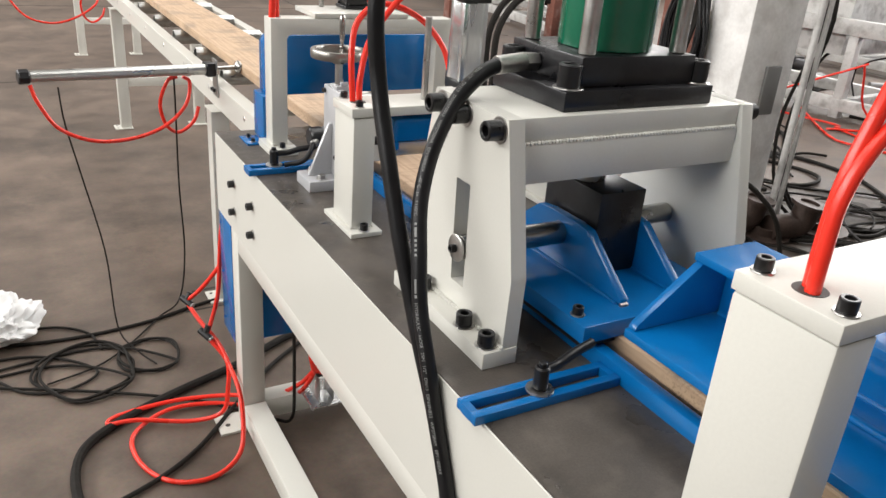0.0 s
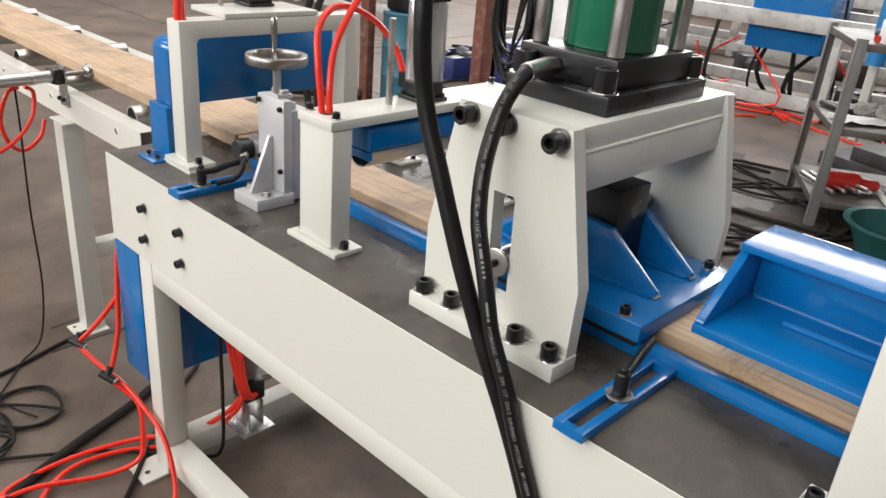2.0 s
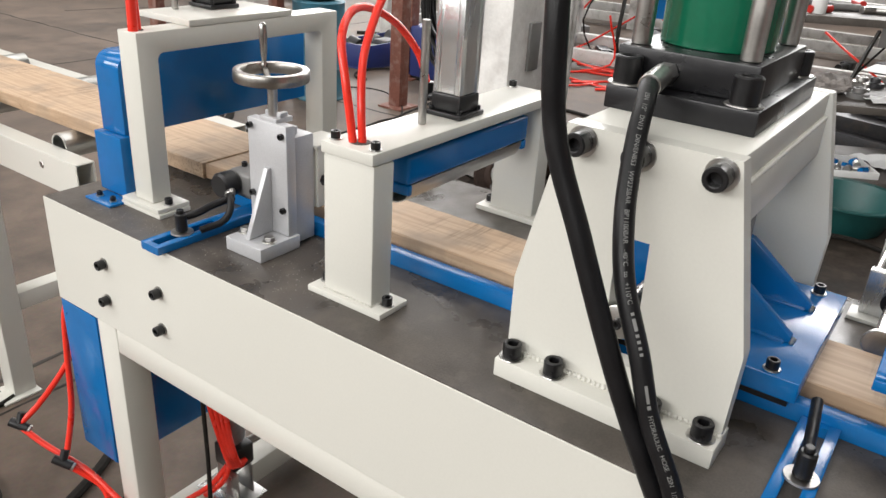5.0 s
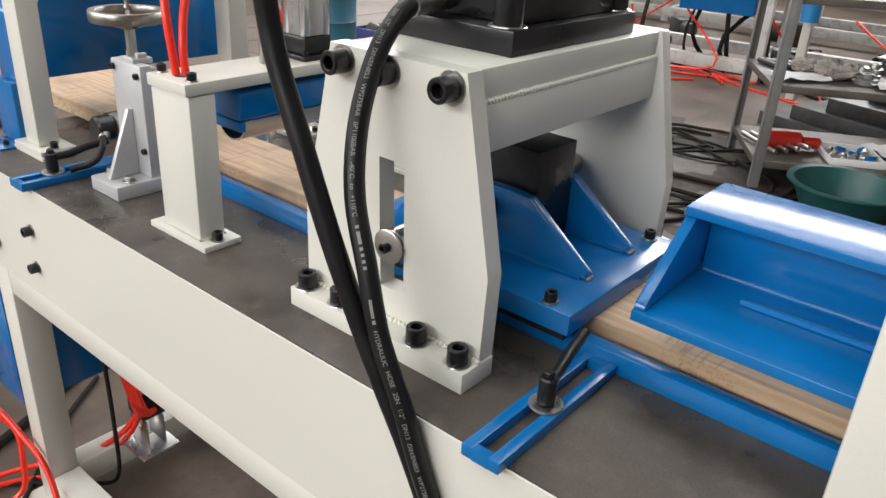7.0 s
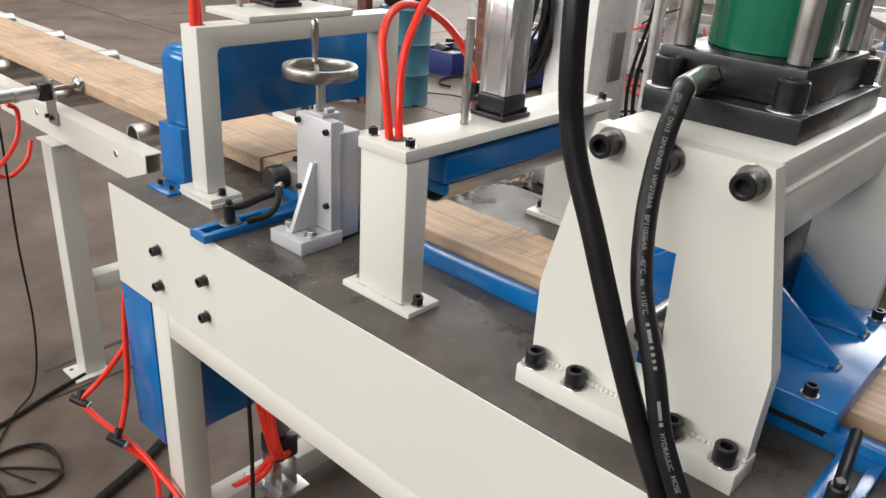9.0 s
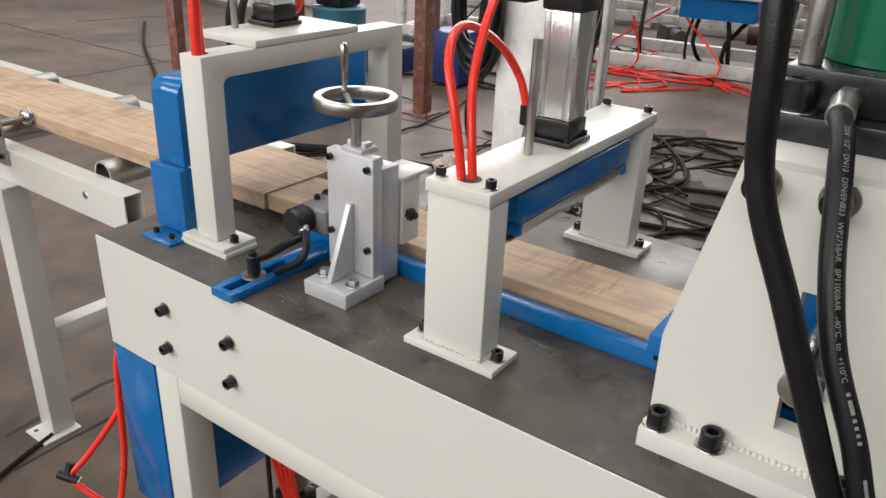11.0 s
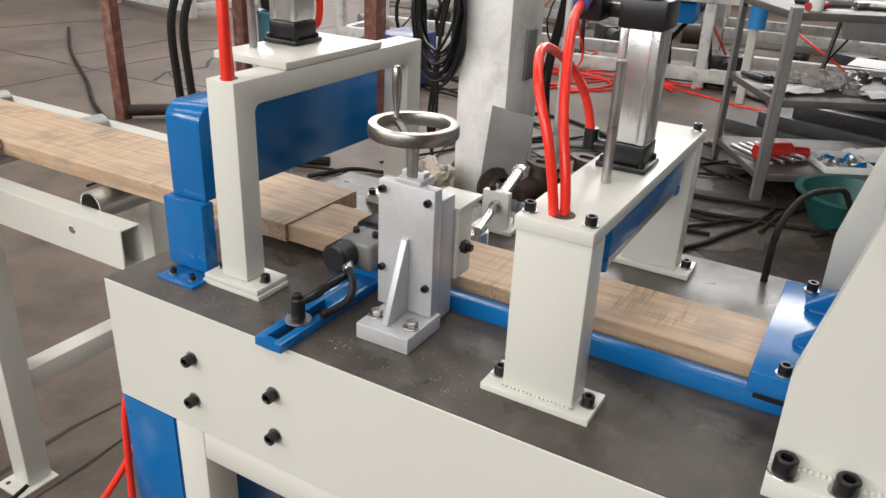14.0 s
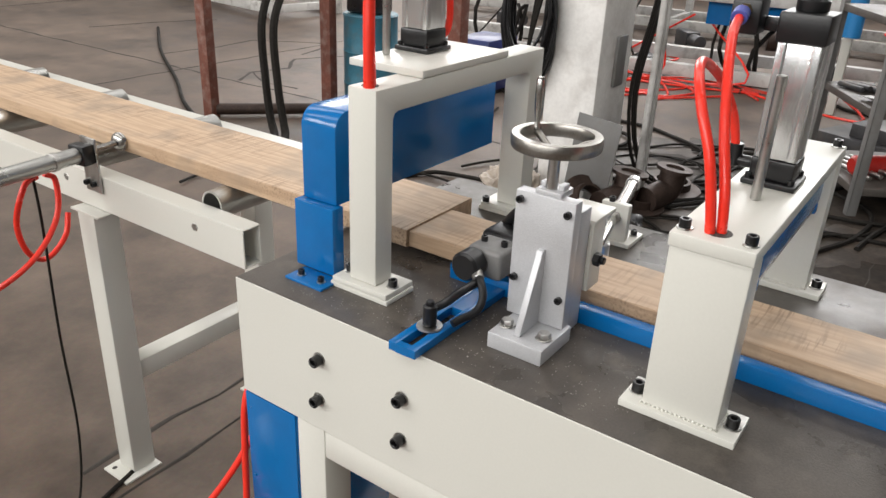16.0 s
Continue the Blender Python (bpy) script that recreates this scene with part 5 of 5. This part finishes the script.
cable([(4.6, 7.9, 0.01), (3.9, 6.9, 0.01), (3.3, 5.9, 0.01), (2.88, 5.25, 0.01), (2.6, 4.6, 0.01), (2.5, 3.9, 0.01)], 0.014)
cabinet = thing("blue_cabinet", "dark blue steel machine cabinet", "cabinet", (4.7, 4.1, 0))
part("body", box(4.50, 4.90, 3.95, 4.25, 0.03, 0.40, 0.01), material("dark_blue_enamel", (0.02, 0.035, 0.16), 0.4, grain=80), cabinet)
part("plinth", box(4.52, 4.88, 3.97, 4.23, 0, 0.0295, 0.002), BLACK, cabinet)
NAVY = bpy.data.materials["dark_blue_enamel"]
trough = thing("steel_trough", "low dark blue steel trough with motors in it", "trough", (5.0, 4.75, 0))
part("bottom", box(4.45, 5.60, 4.60, 4.95, 0, 0.012, 0.002), NAVY, trough)
for x0, x1, y0, y1 in ((4.45, 5.60, 4.60, 4.612), (4.45, 5.60, 4.938, 4.95), (4.45, 4.462, 4.6125, 4.9375), (5.588, 5.60, 4.6125, 4.9375)):
    part("side", box(x0, x1, y0, y1, 0.0125, 0.19, 0.002), NAVY, trough)
for k in range(4):
    mx = 4.62 + 0.24 * k
    solo("gear_motor", join(box(mx - .08, mx + .08, 4.66, 4.82, 0.0125, 0.17 + .02 * (k % 2), 0.02), cyl((mx, 4.82, 0.14), (mx, 4.92, 0.16), 0.06, 18)), (BLACK, DARKSTEEL)[k % 2], "dark gear motor lying in the trough", "motor", (mx, 4.74, 0.0125), group="motors in the trough")

# ---- oil-soaked patches of the floor ----
OILY = material("oil_soaked_dirt", (0.030, 0.023, 0.018), 0.72, spec=0.2, grain=45, vary=0.3, blotch=3.2, bvary=0.5, bump=0.06, rvary=0.25, dirt=(0.085, 0.066, 0.052), dirt_amount=0.55)


def oil_patch(x, y, rx, ry, seed):
    bm = bmesh.new()
    mid = bm.verts.new((x, y, 0.0024))
    rings = []
    for s, z in ((0.5, 0.0024), (0.93, 0.0022), (1.0, 0.0002)):
        ring = []
        for i in range(160):
            a = 2 * math.pi * i / 160
            q = Vector((math.cos(a), math.sin(a), seed))
            k = s * (1 + 0.30 * noise.noise(q * 1.6) + 0.16 * noise.noise(q * 5) + 0.07 * noise.noise(q * 16))
            ring.append(bm.verts.new((x + rx * k * q.x, y + ry * k * q.y, z)))
        rings.append(ring)
    for i in range(160):
        j = (i + 1) % 160
        bm.faces.new((mid, rings[0][i], rings[0][j]))
        for r0, r1 in zip(rings, rings[1:]):
            bm.faces.new((r0[i], r1[i], r1[j], r0[j]))
    return solo("oil_stain", bm, OILY, "dark oil-soaked dirt on the concrete floor", "oil stain", (x, y, 0), kind="stuff")


oil_patch(3.15, 1.5, 1.5, 1.3, 4.0)

# ---- tool cart ----
OILYSHELF = material("oily_brown_shelf", (0.085, 0.074, 0.065), 0.5, grain=120, vary=0.15, blotch=7, bvary=0.3, dirt=(0.05, 0.04, 0.033), dirt_amount=0.5)
cart = thing("tool_cart", "grey angle-iron tool cart with three shelves", "cart", (4.1, 1.1, 0))
CU, CV = Vector((0.50, -0.866, 0)).normalized(), Vector((0.866, 0.50, 0)).normalized()
CO = Vector((3.725, 1.40, 0))
CM = Matrix(((CU.x, CV.x, 0, CO.x), (CU.y, CV.y, 0, CO.y), (0, 0, 1, 0), (0, 0, 0, 1)))
CL, CD = 1.15, 0.68


def on_cart(bm):
    return turned(bm, CM)


def at_cart(u, v, z):
    return tuple(CM @ Vector((u, v, z)))


for u in (0, CL):
    for v in (0, CD):
        su, sv = (1 if u == 0 else -1), (1 if v == 0 else -1)
        a, c = sorted((u, u + su * 0.045))
        e, f = sorted((v, v + sv * 0.005))
        g, h = sorted((u, u + su * 0.005))
        i, j = sorted((v, v + sv * 0.045))
        part("leg", on_cart(join(box(a, c, e, f, 0, 0.93, 0.001), box(g, h, i, j, 0, 0.93, 0.001))), GREYMETAL, cart)
SH = (0.14, 0.51, 0.91)
for z in SH:
    part("shelf", on_cart(box(0.0055, CL - .0055, 0.0055, CD - .0055, z - 0.035, z, 0.002)), OILYSHELF, cart)
REDTOOL = material("red_tool_plastic", (0.46, 0.025, 0.018), 0.35, grain=60)
grinder = thing("power_tool", "red angle grinder lying on the cart", "power tool", at_cart(0.17, 0.25, SH[0]))
part("body", cyl(at_cart(0.06, 0.22, SH[0] + 0.05), at_cart(0.26, 0.26, SH[0] + 0.05), 0.05, 20, 0.015), REDTOOL, grinder)
part("nose", cyl(at_cart(0.261, 0.26, SH[0] + 0.045), at_cart(0.36, 0.28, SH[0] + 0.04), 0.03, 16, 0.008), REDTOOL, grinder)
for k in range(4):
    solo("steel_bar", on_cart(cyl((0.01 + k * .05, 0.42 + .02 * k, SH[0] + 0.021), (0.12 + k * 0.05, 0.12, SH[0] + 0.017 + .012 * k), 0.012, 12)), ZINC, "short bright steel bar on the cart", "steel bar", at_cart(0.05 + k * .05, 0.3, SH[0]), group="steel bars")
dish = thing("parts_tray", "white plastic parts tray full of fittings", "tray", at_cart(0.48, 0.2, SH[0]))
part("tray", on_cart(join(box(0.36, 0.62, 0.06, 0.34, SH[0], SH[0] + 0.006, .001), box(0.36, 0.366, 0.06, 0.34, SH[0], SH[0] + .035, .001), box(0.614, 0.62, 0.06, 0.34, SH[0], SH[0] + .035, .001), box(0.366, 0.614, 0.06, 0.066, SH[0], SH[0] + .035, .001), box(0.366, 0.614, 0.334, 0.34, SH[0], SH[0] + .035, .001))), PAPER, dish)
rng = random.Random(4)
for k in range(12):
    u, v = rng.uniform(0.39, 0.58), rng.uniform(0.09, 0.30)
    part("fitting", on_cart(turned(cyl((-0.025, 0, 0), (0.025, 0, 0), rng.uniform(0.010, 0.02), 10), pose(u, v, SH[0] + 0.03, rng.uniform(-20, 20), rng.uniform(-20, 20), rng.uniform(0, 180)))), (ZINC, BLUE, GREYMETAL)[k % 3], dish)


def paper(u, v, z, w, h, rot, seed):
    bm = bmesh.new()
    bmesh.ops.create_grid(bm, x_segments=8, y_segments=8, size=0.5)
    for q in bm.verts:
        q.co = Vector((q.co.x * w, q.co.y * h, 0.012 + 0.03 * abs(noise.noise(Vector((q.co.x * 3 + seed, q.co.y * 3, 0))))))
    ex = bmesh.ops.solidify(bm, geom=bm.faces[:], thickness=0.0015)
    return solo("paper_sheet", on_cart(turned(bm, pose(u, v, z, 0, 0, rot))), PAPER, "crumpled white paper sheet on the cart", "paper", at_cart(u, v, z), group="papers")


paper(0.78, 0.36, SH[0], 0.30, 0.22, 20, 1)
paper(0.85, 0.20, SH[0], 0.22, 0.16, -25, 2)
paper(0.16, 0.20, SH[1], 0.24, 0.18, 15, 3)
paper(0.62, 0.15, SH[1], 0.28, 0.16, 5, 4)
CLOTH = material("grey_rag", (0.36, 0.33, 0.31), 0.9, grain=150, vary=0.15, blotch=14, bvary=0.25)
c = at_cart(0.36, 0.30, SH[1])
lump("rag", c, 0.10, CLOTH, "crumpled grey rag on the cart", "rag", 2.0, 0.45)
c = at_cart(0.24, 0.40, SH[1])
lump("rag", c, 0.08, CLOTH, "crumpled grey rag on the cart", "rag", 6.0, 0.4)
for k in range(7):
    solo("steel_bar", on_cart(cyl((0.04 + 0.035 * k, 0.55, SH[1] + 0.016), (0.10 + 0.035 * k, 0.40, SH[1] + 0.016 + .008 * (k % 2)), 0.014, 12)), DARKSTEEL, "short dark steel bar on the cart", "steel bar", at_cart(0.1 + .035 * k, .45, SH[1]), group="steel bars")
for k in range(9):
    u, v = rng.uniform(0.45, 1.0), rng.uniform(0.15, 0.55)
    r = rng.uniform(0.025, 0.06)
    solo("machine_part", on_cart(lathe([(r * .35, 0), (r, 0), (r, 0.025), (r * .6, 0.028), (r * .55, .05), (r * .35, .05), (r * .35, 0)], (u, v, SH[1]), n=20)), (ZINC, DARKSTEEL, GREYMETAL)[k % 3], "small turned machine part on the cart", "machine part", at_cart(u, v, SH[1]), group="machine parts")
for k in range(10):
    u, v = rng.uniform(0.1, 1.05), rng.uniform(0.1, 0.55)
    solo("machine_part", on_cart(turned(cyl((-0.07, 0, 0), (0.07, 0, 0), 0.018, 12), pose(u, v, SH[2] + 0.018, 0, 0, rng.uniform(0, 180)))), (ZINC, DARKSTEEL, REDTOOL, GREYMETAL)[k % 4], "loose tool lying on the cart top", "tool", at_cart(u, v, SH[2]), group="loose tools")
spray = thing("spray_bottle", "white plastic bottle standing on the cart", "bottle", at_cart(0.14, 0.1, SH[2]))
part("bottle", lathe([(0, 0), (0.032, 0), (0.034, 0.004), (0.034, 0.10), (0.014, 0.13), (0.012, 0.14), (0, 0.14)], at_cart(0.14, 0.1, SH[2]), n=24), PAPER, spray)
part("cap", cyl(at_cart(0.14, 0.1, SH[2] + 0.1401), at_cart(0.14, 0.1, SH[2] + 0.17), 0.013), PAPER, spray)
bowl = solo("plastic_basin", lathe([(0, 0.006), (0.17, 0.006), (0.235, 0.145), (0.262, 0.15), (0.262, 0.158), (0.23, 0.156), (0.165, 0), (0, 0)], (3.68, 0.96, 0), n=40), TEAL, "teal plastic basin on the floor", "basin", (3.68, 0.96, 0))

# ---- steel stock behind the cart ----
for k in range(6):
    m = pose(4.95 + 0.05 * k, 0.75 - 0.10 * k, 0.03 + 0.085 * k, 0, 0, -22 + 3 * (k % 3))
    solo("steel_plate", turned(box(-0.35, 0.45, -1.0, 1.0 - 0.1 * k, -0.03, 0.052, 0.003), m), DARKSTEEL, "dark steel plate in a stack on the floor", "steel plate", (4.95, 0.75, 0.085 * k), group="steel plates")
for k in range(3):
    m = pose(4.9 - 0.05 * k, 0.65 + 0.2 * k, 0.543 + .01 * k, 0, 0, 30 - 18 * k)
    solo("paper_sheet", turned(box(-0.15, 0.15, -0.11, 0.11, 0, 0.003, 0), m), PAPER, "white paper lying on the steel stack", "paper", (4.9, 0.65, 0.543), group="papers")


# ---- other machines ----
def machine_frame(x, y, rot, length, depth, h, label):
    f = thing("woodworking_machine", label, "machine", (x, y, 0), group="other machines")
    M = pose(x, y, 0, 0, 0, rot)

    def b(name, *a, mat=MACHWHITE):
        return part(name, turned(box(*a, 0.004), M), mat, f)
    n = max(2, int(length / 1.3))
    for v in (0, depth):
        b("lower_beam", -0.04, 0.04, 0.05, length, 0.06, 0.16) if v == 0 else b("lower_beam", depth - 0.04, depth + 0.04, 0.05, length, 0.06, 0.16)
        b("upper_beam", v - 0.05, v + 0.05, 0, length + .05, h - 0.12, h)
        for k in range(n + 1):
            yy = 0.02 + (length - 0.04) * k / n
            b("leg", v - 0.0395, v + 0.0395, yy - 0.04, yy + 0.04, 0, h - 0.1205)
    for k in range(n + 1):
        yy = 0.02 + (length - 0.04) * k / n
        b("cross_beam", 0.0405, depth - 0.0405, yy - 0.035, yy + 0.035, 0.07, 0.15)
        if k < n:
            b("cover", 0.06, depth - 0.06, yy + 0.12, yy + 0.7, h - 0.3, h + 0.28, mat=(GREYMETAL, BLUE, MACHWHITE)[k % 3])
            for q in range(2):
                z0 = h + 0.281
                part("unit", turned(box(0.1, 0.32, yy + 0.15 + .27 * q, yy + 0.36 + .27 * q, z0, z0 + 0.18 + 0.1 * q, 0.01), M), (DARKSTEEL, GREYMETAL)[q], f)
    return f


machine_frame(6.35, 0.6, 6, 5.0, 0.85, 0.78, "white-painted steel stand of another machine")
machine_frame(8.9, -1.5, 3, 8.5, 0.9, 0.82, "white-painted steel stand of a machine farther off")
machine_frame(5.9, 7.6, -8, 4.5, 0.9, 0.8, "white-painted steel stand of a machine farther off")
vac = thing("dust_duct", "light blue round dust duct on a grey post", "duct", (5.75, 1.85, 0))
part("duct", pipe((5.75, 1.85, 0.56), (5.75, 1.85, 1.5), 0.06, 0.006, 32), material("light_blue_paint", (0.02, 0.20, 0.48), 0.4), vac)
part("post", box(5.85, 5.91, 1.85, 1.91, 0, 1.5, 0.004), CREAM, vac)
part("bracket", box(5.76, 5.8495, 1.84, 1.87, 0.9, 0.94, 0.002), CREAM, vac)
rng = random.Random(21)
for k in range(8):
    x, y = rng.uniform(5.6, 6.9), rng.uniform(1.0, 4.2)
    pts = [(x, y, 0.5)]
    for i in range(6):
        pts.append((x + rng.uniform(-0.5, 0.4), y + rng.uniform(-0.7, 0.7), 0.012 if i else 0.1))
    red_tube(pts, 0.009, "red air tube trailing on the floor", 8, 5)
for k in range(12):
    m = (DARKSTEEL, BLACK, GREYMETAL, RUSTY)[k % 4]
    x, y = rng.uniform(6.55, 8.3), rng.uniform(1.0, 6.5)
    w, d, h = rng.uniform(.1, .3), rng.uniform(.1, .3), rng.uniform(.08, .25)
    solo("gear_motor", turned(join(box(-w / 2, w / 2, -d / 2, d / 2, 0, h, 0.015), cyl((0, d / 2, h * .55), (0, d / 2 + .18, h * .55), h * .38, 16)), pose(x, y, 0, 0, 0, rng.uniform(0, 180))), m, "dark gear motor standing on the floor", "motor", (x, y, 0), group="motors on the floor")

# ---- loose cables across the floor ----
rng = random.Random(33)
CENTRES = [(2.9, 2.2), (3.3, 1.9), (3.7, 1.75), (4.3, 2.0), (2.6, 2.6), (4.4, 3.2), (3.9, 3.4), (2.2, 1.5), (3.0, 1.3)]
for k in range(36):
    cx, cy = CENTRES[k % len(CENTRES)]
    x, y = cx + rng.uniform(-.4, .4), cy + rng.uniform(-.4, .4)
    a, turn = rng.uniform(0, 6.28), rng.uniform(-0.25, 0.25)
    pts = []
    for i in range(rng.randint(12, 22)):
        pts.append((x, y, 0.008 + 0.012 * rng.random()))
        turn = max(-0.6, min(0.6, turn + rng.uniform(-0.22, 0.22)))
        a += turn
        x += 0.13 * math.cos(a)
        y += 0.13 * math.sin(a)
    cable(pts, rng.choice((0.005, 0.007, 0.009, 0.012)), k=3, n=6)
cable([(1.02, 1.05, ZT), (1.03, 1.05, 0.86), (1.07, 1.045, 0.885), (1.14, 1.03, 0.90), (1.22, 1.0, 0.895), (1.32, 0.97, 0.86), (1.42, 0.95, 0.72), (1.5, 0.95, 0.3), (1.6, 1.0, 0.02), (1.9, 1.1, 0.012)], 0.0055, "ribbed black cable arching from the table")
# greasy stains soaked into the concrete round the machines
OILY = material("oil_soaked_concrete", (0.044, 0.034, 0.027), 0.55, grain=70, vary=0.3, blotch=5, bvary=0.5, spec=0.3, dirt=(0.105, 0.080, 0.062), dirt_amount=0.7, bump=0.05)
rng = random.Random(91)
for x, y, r in ((2.5, 1.5, 0.36), (3.05, 2.1, 0.34), (3.7, 2.55, 0.30), (3.3, 1.35, 0.27), (2.3, 2.3, 0.25), (4.35, 2.3, 0.28), (2.75, 2.75, 0.2), (3.85, 1.85, 0.22)):
    bm = bmesh.new()
    ph = [rng.uniform(0, 6.28) for _ in range(4)]
    ring = []
    for i in range(72):
        a = 2 * math.pi * i / 72
        q = r * (1 + 0.24 * math.sin(2 * a + ph[0]) + 0.15 * math.sin(3 * a + ph[1]) + 0.10 * math.sin(7 * a + ph[2]) + 0.06 * math.sin(13 * a + ph[3]))
        ring.append(bm.verts.new((x + q * math.cos(a), y + q * math.sin(a), 0.0035 + 0.0006 * r)))
    bm.faces.new(ring)
    solo("oil_stain", bm, OILY, "dark greasy oil stain soaked into the concrete floor", "oil stain", (x, y, 0), kind="stuff")
lump("cloth", (-0.12, 2.47, 0), 0.12, PAPER, "pale crumpled cloth lying on the floor", "cloth", 4.0, 0.55)

# second pusher farther along the conveyor
copy_thing(pusher, Matrix.Translation((0.592, 4.88, 0.75)))
red_tube([(0.07, 4.70, 0.81), (0.09, 4.69, 0.74), (0.16, 4.69, 0.66), (0.28, 4.71, 0.63), (0.40, 4.74, 0.66), (0.50, 4.78, 0.72), (0.52, 4.80, 0.78)], 0.0058, "red air tube hanging under the pusher")
red_tube([(0.55, 4.83, 0.695), (0.53, 4.82, 0.65), (0.48, 4.81, 0.62), (0.44, 4.80, 0.65), (0.425, 4.79, 0.72), (0.45, 4.785, 0.79)], 0.0058, "red air tube curled by the conveyor leg")

# sawdust on the table
bm = bmesh.new()
rng = random.Random(5)
for k in range(650):
    x, y = rng.uniform(0.47, 0.65), 1.25 + 0.55 * rng.random() ** 0.8
    w = rng.uniform(0.0004, 0.0010)
    m = pose(x, y, ZT + 0.0004, rng.uniform(-8, 8), rng.uniform(-8, 8), rng.uniform(0, 360))
    bmesh.ops.create_cube(bm, size=1, matrix=m @ Matrix.Diagonal((w * rng.uniform(1, 2.5), w, 0.0005, 1)))
solo("sawdust", bm, CLOTH, "fine pale sawdust scattered on the table top", "sawdust", (0.56, 1.45, ZT), kind="stuff")

# cables and fittings about the far machines
rng = random.Random(77)
for k in range(16):
    x, y = rng.uniform(5.3, 6.6), rng.uniform(1.2, 5.4)
    a = rng.uniform(0, 6.28)
    pts = [(6.4 + rng.uniform(0, .6), y + rng.uniform(-.3, .3), rng.uniform(0.5, 0.9)), (6.2, y, rng.uniform(0.2, 0.4))]
    for i in range(9):
        pts.append((x, y, 0.012))
        a += rng.uniform(-0.7, 0.7)
        x += 0.16 * math.cos(a)
        y += 0.16 * math.sin(a)
    cable(pts, rng.choice((0.008, 0.012, 0.018)), "black cable trailing from a machine", k=3, n=6)
